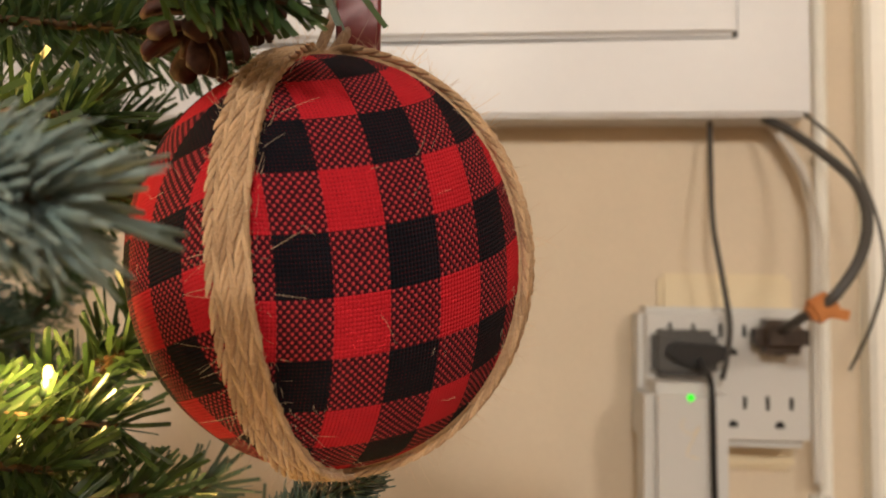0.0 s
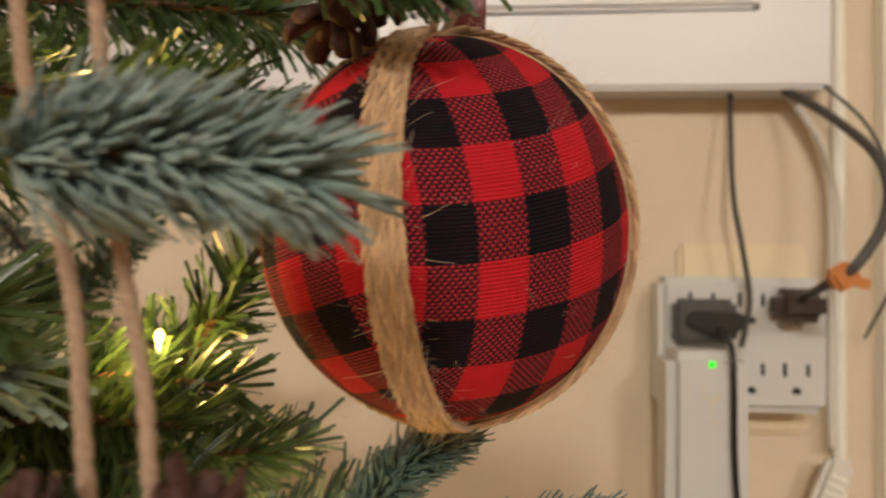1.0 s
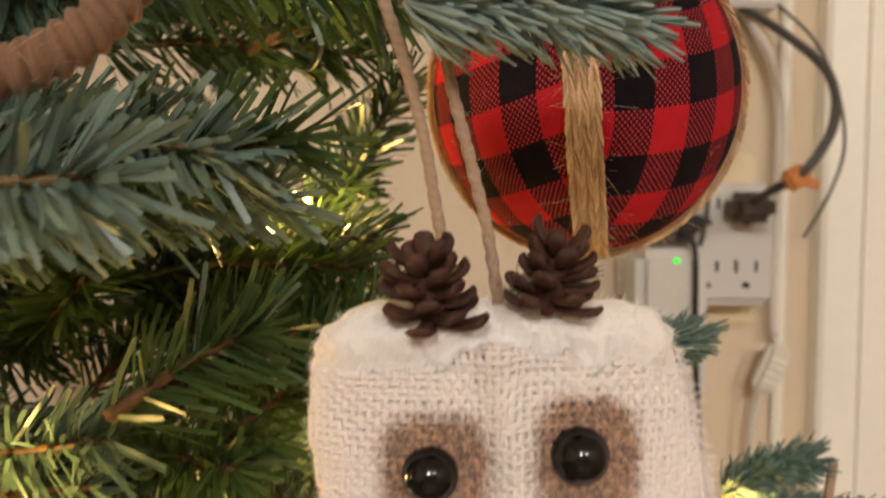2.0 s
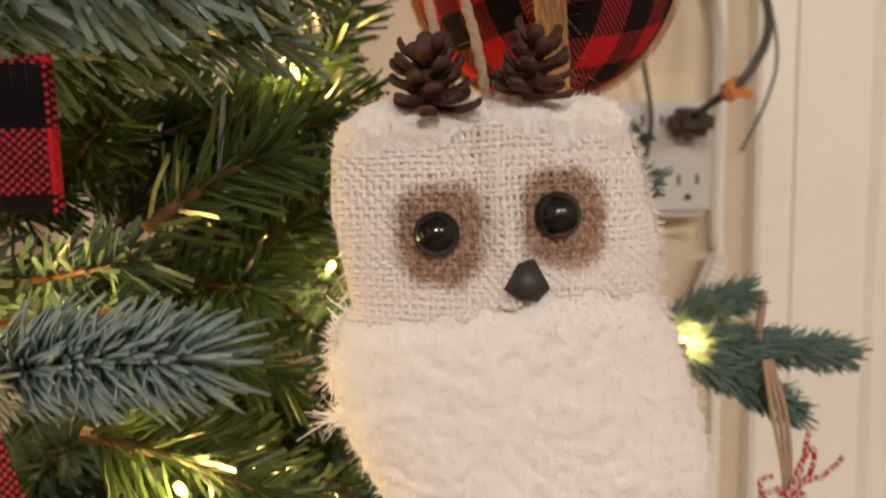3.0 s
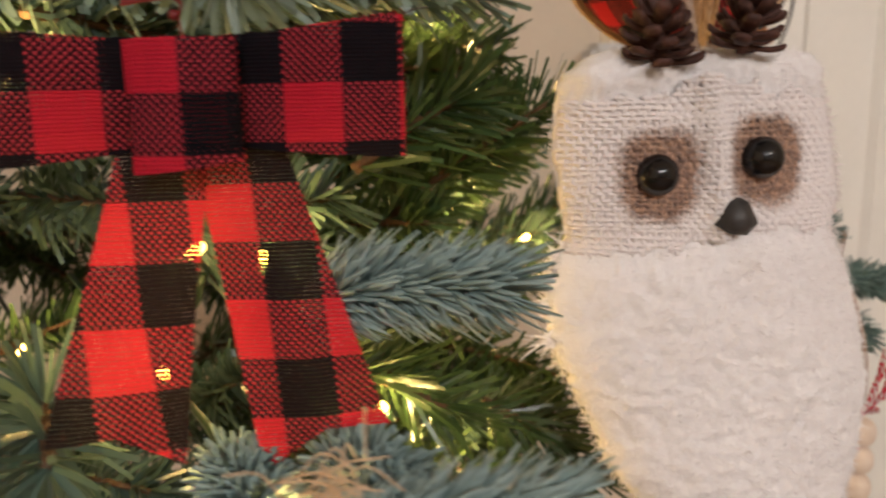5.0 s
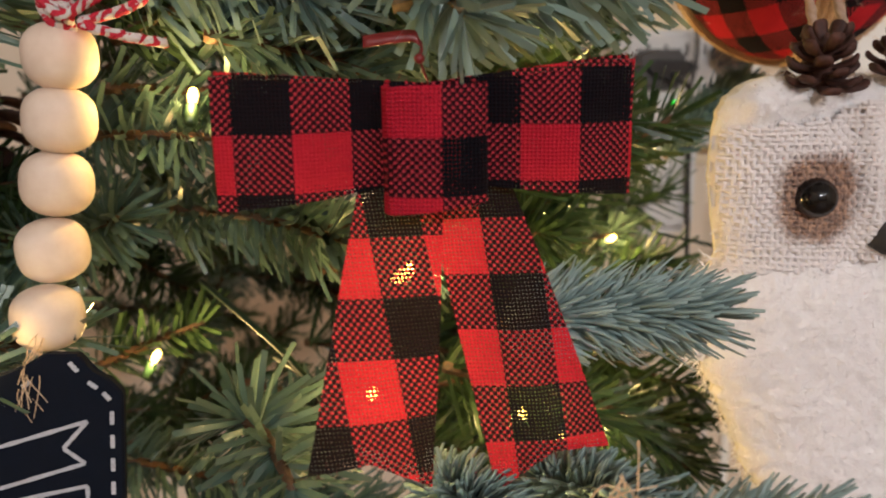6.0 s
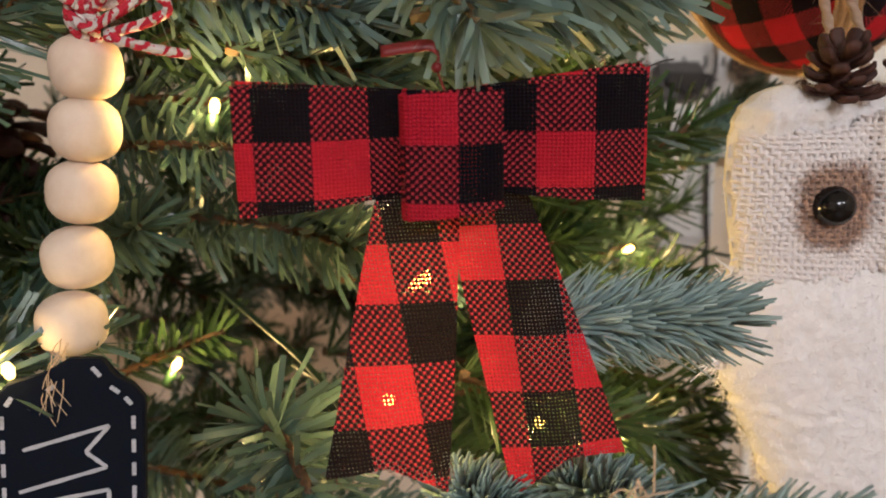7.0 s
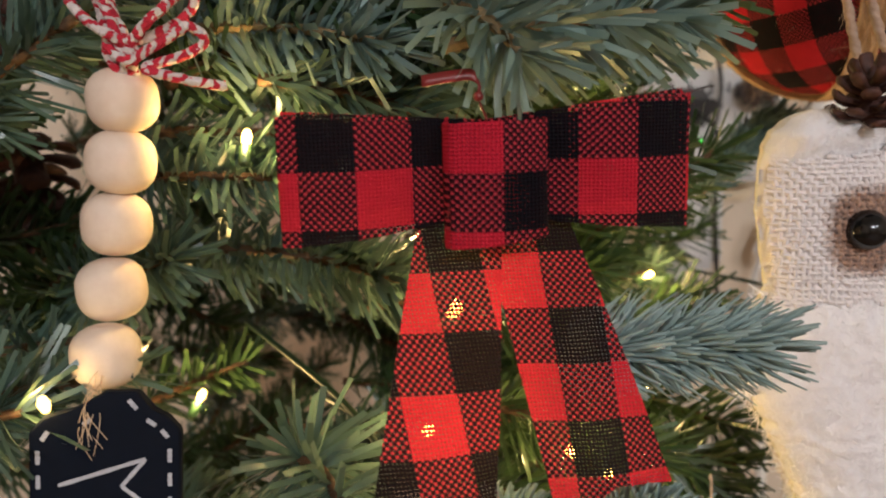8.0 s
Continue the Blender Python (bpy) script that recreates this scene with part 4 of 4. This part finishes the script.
    for along in (0, 1):
        lo, hi = ((0.009, 0.0385), (-0.2150, -0.1675))[along]
        for k in range(int((hi - lo) / pitch)):
            run = []
            for q in np.arange(*((-0.2146, -0.1670), (0.009, 0.0385))[along], pitch / 4):
                drift = 0.00042 * noise.noise(Vector((q * 150, k * 0.9, along * 7))) + 0.0014 * noise.noise(Vector((q * 40, k * 0.09, along * 3 + 20)))
                x, z = (q, lo + k * pitch + drift) if along == 0 else (lo + k * pitch + drift, q)
                inside = np.interp(z, zl, xl) + 0.0003 < x < np.interp(z, zr, xr) + 0.0004 * (along == 0) - 0.0004 * (along == 1)
                if face(x, z) > -0.0005 and inside:
                    run.append((x, front(x, z) - 0.00018 + 0.00016 * math.cos(math.pi * ((q - lo) / pitch + k + along)), z))
                    continue
                if len(run) > 5:
                    v, f, _ = tube_data(run, 0.00040 * (1 + 0.22 * noise.noise(Vector((k * 1.7, along, 0)))), 6)
                    add(v, f, 1)
                run = []
            if len(run) > 5:
                v, f, _ = tube_data(run, 0.00040, 6)
                add(v, f, 1)

    for ex, ez, r in ((-0.20062, 0.0230, 0.0031), (-0.18451, 0.0250, 0.0032)):
        prof = [(r * math.sin(math.pi * k / 14), -r * math.cos(math.pi * k / 14)) for k in range(1, 14)]
        v, f = lathe(prof, 24)
        add(moved(v, pose(ex, -0.3966, ez, 90, 0, 0)), f, 3)
    # beak: a blunt faceted wedge
    bx, bz = -0.1890, 0.0163
    ring = [(-0.0034, -0.0008), (-0.0015, 0.0030), (0.0012, 0.0032), (0.0032, -0.0006), (0.0012, -0.0026), (-0.0014, -0.0024)]
    v = [(bx + x, -0.3955, bz + z) for x, z in ring] + [(bx + x * 0.85, -0.3998, bz + z * 0.85) for x, z in ring] + [(bx - 0.0002, -0.4013, bz - 0.0006)]
    f = [(k, (k + 1) % 6, 6 + (k + 1) % 6, 6 + k) for k in range(6)] + [(6 + k, 6 + (k + 1) % 6, 12) for k in range(6)]
    add(v, f, 4)
    # tufts of fleece
    rng = np.random.default_rng(8)
    spots = []
    for k in range(42000):
        j, i = rng.integers(0, rows + 1), rng.integers(0, cols + 1)
        o = j * w + i
        z = verts[o][2]
        s = i / cols * 2 - 1
        if face(verts[o][0], z) > 0.0022 * rng.random() ** 2 and abs(s) < 0.96 and rng.random() > 0.02:
            continue
        spots.append((verts[o], (s**5 * 1.2, -1.0, 0.2 if j < rows - 3 else 1.5)))
    v, f = fibres(spots, 0.0008, rng, 0.00005, 0.9)
    add(v, f, 0)
    spots = []
    for k in range(1100):
        z = rng.uniform(-0.044, 0.012)
        spots.append(((np.interp(z, zl, xl), -0.390 + 0.003 * rng.random(), z), (-1.0, -0.3, -0.1)) if k % 3 else ((np.interp(z, zr, xr), -0.390, z), (1.0, -0.3, 0)))
    v, f = fibres(spots, 0.0015, rng, 0.00008, 0.6)
    add(v, f, 0)
    spots = [((np.interp(z, zl, xl) + 0.0004, -0.3905, z), (-0.8, -0.6, 0.1)) for z in rng.normal(0.0075, 0.0038, 300)]
    v, f = fibres(spots, 0.0019, rng, 0.00017, 0.6)
    add(v, f, 0)
    spots = [((-0.2140 + rng.normal(0, 0.0005), -0.3905, -0.0031 + rng.normal(0, 0.0007)), (-1.6, -0.3, 0.15)) for k in range(70)]
    v, f = fibres(spots, 0.0034, rng, 0.00013, 1.0)
    add(v, f, 0)
    # clumps of pile that lap over the face at the collar and the cap
    spots = []
    for k in range(5200):
        j, i = rng.integers(0, rows + 1), rng.integers(4, cols - 3)
        o = j * w + i
        if -0.0010 < face(verts[o][0], verts[o][2]) < 0.0016 * rng.random():
            spots.append((verts[o], (0.0, -1.0, 0.9 if verts[o][2] < 0.024 else -0.9)))
    v, f = fibres(spots * 3, 0.0010, rng, 0.00010, 0.7)
    add(v, f, 0)
    spots = []
    for k in range(500):
        z = rng.uniform(0.010, 0.036)
        spots.append(((np.interp(z, zr, xr), -0.391, z), (1.3, -0.6, 0)))
    v, f = fibres(spots, 0.0011, rng, 0.00009, 1.2)
    add(v, f, 1)
    ob = mesh_ob("owl_ornament", verts, faces, None, None, uvs, True, [M_FLEECE, M_BURLAP, M_FELT, M_EYE, M_BEAK], slots)
    ob.location.y = 0.0020
    tagged(ob, "white fleece owl figure with a burlap face and black bead eyes", "ornament")
    loop = thing("hanging_loop", "twisted jute string loop holding up the owl", "string")
    loop.location.y = 0.0020
    rope = tube("string", [(-0.1972, -0.391, 0.0400), (-0.1993, -0.390, 0.0485), (-0.2023, -0.388, 0.0639), (-0.2076, -0.387, 0.0813), (-0.2098, -0.386, 0.0980), (-0.2070, -0.385, 0.1050), (-0.2030, -0.386, 0.0960), (-0.1992, -0.387, 0.0712), (-0.1958, -0.388, 0.0568), (-0.1938, -0.390, 0.0480), (-0.1928, -0.391, 0.0405)], 0.00078, M_STRING, loop, 400, 14, None, 0.00004, 3, 2, 0.0026, 0.28)
    rng = np.random.default_rng(6)
    pts = [tuple(p.co) for p in rope.data.vertices]
    v, f = fibres([(pts[k], rng.normal(0, 1, 3)) for k in rng.integers(0, len(pts), 420)], 0.0013, rng, 0.00003)
    tagged(mesh_ob("fuzz", v, f, M_FUZZ, rope), kind="stuff")


owl()


# ---- bow ----
def strip(name, path, z_lo, z_hi, parent, uoff, vtop, mat, shrink=None):
    """A ribbon that follows path (x, y) and stands between z_lo and z_hi."""
    path = np.asarray(path)
    n, m = len(path), 17
    run = np.r_[0, np.cumsum(np.linalg.norm(np.diff(path, axis=0), axis=1))]
    verts, uvs, faces = [], [], []
    for i in range(n):
        lo, hi = z_lo(path[i][0]), z_hi(path[i][0])
        for k in range(m):
            q = k / (m - 1)
            z = lo + (hi - lo + (0.0006 if path[i][1] > -0.4163 else 0.0)) * q
            ripple = 0.00025 * noise.noise(Vector((run[i] * 250, q * 2.5, uoff * 900)))
            verts.append((path[i][0], path[i][1] + ripple, z + 0.00012 * noise.noise(Vector((run[i] * 900, q, 3)))))
            uvs.append((path[i][0] - uoff, vtop - z))
    for i in range(n - 1):
        for k in range(m - 1):
            o = i * m + k
            faces.append((o, o + 1, o + m + 1, o + m))
    return mesh_ob(name, verts, faces, mat, parent, uvs)


def bow():
    ob = thing("ribbon_bow", "red and black checked ribbon bow hung on the tree", "bow")
    c = 0.00606
    left = glide([(-0.2600, -0.4148), (-0.2672, -0.4156), (-0.2765, -0.4192), (-0.2838, -0.4185), (-0.2850, -0.4172), (-0.2836, -0.4158), (-0.2760, -0.4140), (-0.2680, -0.4136), (-0.2600, -0.4136)], 60)
    strip("loop", left, lambda x: np.interp(x, (-0.285, -0.262), (0.0286, 0.0307)), lambda x: np.interp(x, (-0.285, -0.262), (0.0424, 0.0408)), ob, -0.2769, 0.03655, M_RIBBON)
    right = glide([(-0.2640, -0.4148), (-0.2574, -0.4156), (-0.2485, -0.4192), (-0.2412, -0.4185), (-0.2398, -0.4172), (-0.2412, -0.4158), (-0.2490, -0.4140), (-0.2570, -0.4136), (-0.2640, -0.4136)], 60)
    strip("loop", right, lambda x: np.interp(x, (-0.264, -0.24), (0.0307, 0.0289)), lambda x: np.interp(x, (-0.264, -0.24), (0.0406, 0.0437)), ob, -0.2525, 0.0369, M_RIBBON)
    knot = glide([(-0.2664, -0.4150), (-0.2676, -0.4180), (-0.2672, -0.4212), (-0.2648, -0.4224), (-0.2620, -0.4228), (-0.2594, -0.4224), (-0.2570, -0.4212), (-0.2568, -0.4180), (-0.2580, -0.4150)], 40)
    strip("knot", knot, lambda x: 0.0287 + 0.10 * (x + 0.262), lambda x: 0.0414 + 0.03 * (x + 0.262), ob, -0.26806, 0.0422, M_RIBBON)

    def tail(tl, tr, bl, br, notch, y0, y1, lean, u0, v0):
        n, m = 40, 22
        verts, uvs, faces = [], [], []
        for j in range(n + 1):
            q = j / n
            for i in range(m + 1):
                s = i / m
                lo = np.array(bl) * (1 - s) + np.array(br) * s
                lo[1] += notch * (1 - abs(2 * s - 1))
                top = np.array(tl) * (1 - s) + np.array(tr) * s
                x, z = top * (1 - q) + lo * q
                y = y0 + (y1 - y0) * q + 0.0007 * math.sin(q * 5 + s * 2) + 0.0003 * noise.noise(Vector((s * 3, q * 5, lean * 50)))
                verts.append((x, y, z))
                uvs.append((x - u0 + lean * (z - v0) + c, v0 - z + c))
        w = m + 1
        for j in range(n):
            for i in range(m):
                o = j * w + i
                faces.append((o, o + w, o + w + 1, o + 1))
        return mesh_ob("tail", verts, faces, M_RIBBON, ob, uvs)

    tail((-0.2700, 0.0315), (-0.2606, 0.0315), (-0.2771, 0.0022), (-0.2640, -0.0010), 0.0020, -0.4155, -0.4260, 0.16, -0.2684, 0.0189)
    tail((-0.2632, 0.0315), (-0.2533, 0.0315), (-0.2564, -0.0034), (-0.2430, 0.0004), 0.0022, -0.4150, -0.4230, 0.10, -0.2561, 0.0203)
    rng = np.random.default_rng(21)
    spots = []
    for piece in list(ob.children):
        co = np.array([p.co[:] for p in piece.data.vertices])
        top = co[:, 2] > np.quantile(co[:, 2], 0.94) if piece.name.startswith("loop") else co[:, 2] < np.quantile(co[:, 2], 0.06)
        spots += [(p, (0, -0.3, 1.0 if piece.name.startswith("loop") else -1.0)) for p in co[top][::3]]
    v, f = fibres(spots * 2, 0.0009, rng, 0.00004, 0.7)
    tagged(mesh_ob("frayed_edge", v, f, M_SATIN, ob), kind="stuff")
    # wire-edged red hanger and a loose thread
    rail = glide([(-0.2690, -0.4125, 0.0458), (-0.2660, -0.4130, 0.0462), (-0.2632, -0.4135, 0.0462), (-0.2634, -0.4145, 0.0438), (-0.2628, -0.4160, 0.0415)], 24)
    v = [tuple(p + np.array((0.00035 * (q > 13), 0.0003 * s, (0.00062 if q < 13 else 0.0003) * s))) for q, p in enumerate(rail) for s in (-1, 1)]
    strap = mesh_ob("hanger", v, [(2 * q, 2 * q + 1, 2 * q + 3, 2 * q + 2) for q in range(23)], M_SATIN, ob)
    thick = strap.modifiers.new("thickness", "SOLIDIFY")
    thick.thickness = 0.0002
    tube("loose_thread", [(-0.2402, -0.4178, 0.0436), (-0.2385, -0.4180, 0.0442), (-0.2372, -0.4178, 0.0444)], 0.00012, M_GREY, ob, 14, 6)
    tube("loose_thread", [(-0.2672, -0.4200, 0.0380), (-0.2668, -0.4206, 0.0350), (-0.2676, -0.4206, 0.0315)], 0.00015, M_SATIN, ob, 14, 6)
    # scale the bow about the camera's place at 7 s to fit its view
    camera_spot = Matrix.Translation((-0.2736, -0.5006, 0.0425))
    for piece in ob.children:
        piece.data.transform(camera_spot @ Matrix.Scale(1.02, 4) @ camera_spot.inverted())
    red = thing("berry", "small glossy red berry above the bow", "berry")
    v, f = lathe([(0.0006 * math.sin(math.pi * k / 10), -0.0006 * math.cos(math.pi * k / 10)) for k in range(1, 10)], 12)
    mesh_ob("berry_skin", [(p[0] - 0.2630, p[1] - 0.4140, p[2] + 0.0440) for p in v], f, M_SATIN, red)


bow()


# ---- bead strands ----
def bead(parent, place, r, squash, seed):
    h = r * squash
    prof = [(0.0009, -h * 0.97)] + [(max(0.0010, r * (1 - abs(q) ** 2.7) ** (1 / 2.1)), h * q) for q in (-0.985, -0.95, -0.88, -0.78, -0.62, -0.45, -0.25, 0, 0.25, 0.45, 0.62, 0.78, 0.88, 0.95, 0.985)] + [(0.0009, h * 0.97)]
    v, f = lathe(prof, 32)
    return mesh_ob("bead", moved(v, pose(*place, 4 * (seed % 3) - 3, 5 * (seed % 2) - 1, 40 * seed)), f, M_BEAD, parent)


def strand():
    ob = thing("bead_strand", "bare wooden beads on red and white twine with chalkboard tag", "bead strand")
    places = [(-0.30745, -0.389, 0.0452), (-0.3085, -0.389, 0.0369), (-0.3099, -0.389, 0.0284), (-0.3112, -0.390, 0.0194), (-0.3120, -0.393, 0.0107)]
    for i, p in enumerate(places):
        bead(ob, p, 0.00472, 0.945, i)
    k = np.array((-0.3060, -0.391, 0.0512))
    tube("twine", [k + (0.0, 0, -0.004), k, k + (-0.0025, 0.001, 0.005), k + (-0.0045, 0.003, 0.013), k + (-0.004, 0.004, 0.02)], 0.00072, M_TWINE, ob, 140, 12, None, 0.00010, 5, 3, 0.0021, 0.22)
    tube("twine", [k + (0.001, 0, -0.004), k + (0.001, -0.001, 0.001), k + (-0.001, 0.0, 0.006), k + (-0.0025, 0.003, 0.014), k + (-0.002, 0.004, 0.02)], 0.00072, M_TWINE, ob, 140, 12, None, 0.00010, 5, 3, 0.0021, 0.22)
    tube("twine_bow", [k + (-0.002, -0.0015, 0.001), k + (0.001, -0.003, -0.001), k + (0.0045, -0.002, 0.001), k + (0.0085, -0.001, 0.0035), k + (0.0105, 0.0, 0.0015), k + (0.007, -0.001, -0.0005), k + (0.003, -0.002, -0.002), k + (0.008, -0.003, -0.0035), k + (0.013, -0.002, -0.0045)], 0.00072, M_TWINE, ob, 140, 12, None, 0.00010, 5, 3, 0.0021, 0.22)
    tube("twine_knot", [k + (-0.0022, 0, 0.001), k + (-0.001, -0.002, 0.0025), k + (0.0015, -0.002, 0.001), k + (0.001, -0.001, -0.002), k + (-0.0015, -0.001, -0.001), k + (-0.001, -0.002, 0.002), k + (0.002, -0.0025, 0.0)], 0.00072, M_TWINE, ob, 140, 12, None, 0.00010, 5, 3, 0.0021, 0.22)
    tube("twine_bow", [k + (0.0, -0.002, 0.0), k + (0.004, -0.0035, 0.0035), k + (0.0075, -0.002, 0.007), k + (0.0095, 0.0, 0.0085), k + (0.0085, 0.001, 0.005), k + (0.004, -0.001, 0.002), k + (0.0, -0.002, 0.001)], 0.00072, M_TWINE, ob, 140, 12, None, 0.00010, 6, 3, 0.0021, 0.22)
    tube("twine_bow", [k + (0.001, -0.003, 0.001), k + (-0.003, -0.003, 0.004), k + (-0.0055, -0.001, 0.0075), k + (-0.003, 0.0, 0.0095), k + (-0.001, -0.001, 0.006), k + (0.001, -0.002, 0.0)], 0.00072, M_TWINE, ob, 140, 12, None, 0.00010, 7, 3, 0.0021, 0.22)
    rng = np.random.default_rng(4)
    for j in range(16):
        o = np.array((-0.3116, -0.3975, 0.0082)) + rng.normal(0, 0.0008, 3)
        w = rng.normal(0, 0.0006, (3, 2))
        tube("frayed_thread", [o, o + (w[0][0], -0.0028, -0.0010 + w[0][1] * 0.4), o + (w[1][0], -0.0052, -0.0024), o + (w[2][0] * 1.4, -0.0058, -0.0056 + 2 * w[2][1])], 0.00006, M_FUZZ, ob, 24, 5)
    # chalkboard tag with cut corners, leaning towards the room
    m = Matrix.Translation((-0.3076, -0.4015, 0.0085)) @ Euler((radians(-4), radians(4), 0)).to_matrix().to_4x4()
    outline = [(-0.0022, 0.0), (0.0020, 0.0), (0.0035, -0.0026), (0.0055, -0.0032), (0.0072, -0.0052), (0.0070, -0.036), (-0.0116, -0.036), (-0.0114, -0.0052), (-0.0096, -0.0032), (-0.0060, -0.0026)]
    bm = bmesh.new()
    fv = [bm.verts.new(m @ Vector((x, -0.0009, z))) for x, z in outline]
    bv = [bm.verts.new(m @ Vector((x, 0.0009, z))) for x, z in outline]
    bm.faces.new(fv)
    bm.faces.new(bv[::-1])
    for i in range(len(outline)):
        j = (i + 1) % len(outline)
        bm.faces.new((fv[i], fv[j], bv[j], bv[i]))
    bmesh.ops.bevel(bm, geom=bm.edges[:], offset=0.0003, segments=1, affect="EDGES", clamp_overlap=True)
    board = part("tag", bm, M_CHALK, ob, "black chalkboard tag with a dashed white border")

    def stroke(name, pts, wide):
        pts = glide(pts, 14) if len(pts) > 2 else np.linspace(pts[0], pts[1], 8)
        v, f = [], []
        t = np.gradient(pts, axis=0)
        for i, (p, d) in enumerate(zip(pts, t)):
            d = d / np.linalg.norm(d)
            s = np.array((-d[1], d[0])) * wide * (1 + 0.15 * math.sin(i * 2.1)) * (0.8 if i in (0, len(pts) - 1) else 1)
            for sg in (-1, 1):
                v.append(m @ Vector((p[0] + sg * s[0], -0.00098, p[1] + sg * s[1])))
        for i in range(len(pts) - 1):
            f.append((2 * i, 2 * i + 1, 2 * i + 3, 2 * i + 2))
        return mesh_ob(name, v, f, M_PAINT, board)

    for i in range(9):
        z = -0.0075 - 0.0032 * i
        stroke("dash", [(0.0058, z), (0.0058, z - 0.0018)], 0.00028)
        stroke("dash", [(-0.0103, z), (-0.0103, z - 0.0018)], 0.00028)
    for p, q in (((0.0008, -0.0010), (0.0018, -0.0022)), ((0.0030, -0.0036), (0.0041, -0.0044)), ((0.0048, -0.0050), (0.0056, -0.0060)), ((-0.0048, -0.0042), (-0.0038, -0.0034)), ((-0.0098, -0.0062), (-0.0090, -0.0050))):
        stroke("dash", [p, q], 0.00030)
    # capital M, then E, written down the tag with their tops to the side
    w = 0.00027
    for p, q in (((-0.0079, -0.0121), (0.0028, -0.0088)), ((0.0028, -0.0088), (-0.0002, -0.0124)), ((-0.0002, -0.0124), (0.0024, -0.0145)), ((0.0024, -0.0145), (-0.0085, -0.0178)),
                 ((-0.0085, -0.0198), (0.0026, -0.0176)), ((0.0026, -0.0176), (0.0026, -0.0230)), ((-0.0030, -0.0187), (-0.0030, -0.0228)), ((-0.0085, -0.0198), (-0.0085, -0.0250))):
        stroke("letter_stroke", [p, q], w)


strand()


def far_strand():
    ob = thing("small_bead_strand", "pale wooden beads hung by jute and red-white twine", "bead strand")
    b = np.array((-0.1130, -0.328, -0.0550))
    for i in range(4):
        bead(ob, b + (0.0, 0, -0.0079 * i), 0.0042, 0.95, i + 7)
    k = b + (-0.001, -0.001, 0.0075)
    for dx in (-0.0016, 0.0, 0.0016):
        tube("jute", [k + (0, 0, -0.002), k + (dx * 0.6, 0, 0.006), k + (dx - 0.001, 0.002, 0.018), k + (dx * 0.5 - 0.002, 0.006, 0.030)], 0.0006, M_STRING, ob, 24, 8)
    tube("jute_end", [(-0.1150, -0.3155, -0.0165), (-0.1148, -0.3165, -0.0095), (-0.1140, -0.3165, -0.0030)], 0.0010, M_STRING, ob, 20, 8)
    for pts in (((-0.004, -0.001, 0.004), (-0.0065, -0.001, 0.003), (-0.006, -0.001, -0.003), (-0.004, -0.002, -0.007), (-0.002, -0.003, -0.010)),
                ((-0.002, -0.001, 0.001), (-0.006, -0.002, 0.0), (-0.004, -0.003, -0.004), (0.0, -0.002, 0.0), (0.003, -0.002, 0.002)),
                ((0.0, -0.002, 0.0), (0.004, -0.002, 0.003), (0.008, -0.002, 0.004), (0.0135, -0.001, 0.0075)),
                ((0.0, -0.002, 0.0), (0.003, -0.002, 0.008), (0.0055, -0.002, 0.011), (0.005, -0.002, 0.005), (0.001, -0.002, 0.001)),
                ((0.001, -0.002, 0.0), (0.0035, -0.001, 0.007), (0.005, -0.001, 0.0155)),
                ((-0.003, -0.002, 0.0), (0.0, -0.0035, 0.0012), (0.003, -0.003, 0.0), (0.0, -0.001, -0.001))):
        tube("twine", [k + p for p in pts], 0.00062, M_TWINE, ob, 140, 12, None, 0.00010, 5, 3, 0.0021, 0.22)


far_strand()


def rope_ring():
    ob = thing("rope_ring", "brown rope-wrapped ring hanging in the tree", "ornament")
    c, r = np.array((-0.2480, -0.392, 0.0830)), 0.0185
    path = [c + r * np.array((math.cos(a), 0.25 * math.sin(a), math.sin(a))) for a in np.linspace(0, 2 * math.pi, 900)]
    v, f, u = tube_data(path, 0.0028, 20, False, None, 2, 0.0021, 0.34)
    mesh_ob("rope", v, f, M_ROPE, ob, u)
    rng = np.random.default_rng(2)
    vv, ff = fibres([(v[i], np.array(v[i]) - c) for i in rng.integers(0, len(v), 700)], 0.0022, rng, 0.00003)
    tagged(mesh_ob("fuzz", vv, ff, M_FUZZ, ob), kind="stuff")


rope_ring()


def raffia():
    ob = thing("raffia_tuft", "loose tuft of tan jute fibres on a branch", "raffia")
    rng = np.random.default_rng(12)
    c = np.array((-0.2490, -0.4390, 0.0002))
    for k in range(34):
        a, b = rng.normal(0, 0.0028, 3), rng.normal(0, 0.0032, 3)
        a[1] *= 0.5
        tube("fibre", [c + a, c + (a + b) / 2 + (0, 0, 0.0025), c + b], 0.00010, M_FUZZ, ob, 14, 6)


raffia()
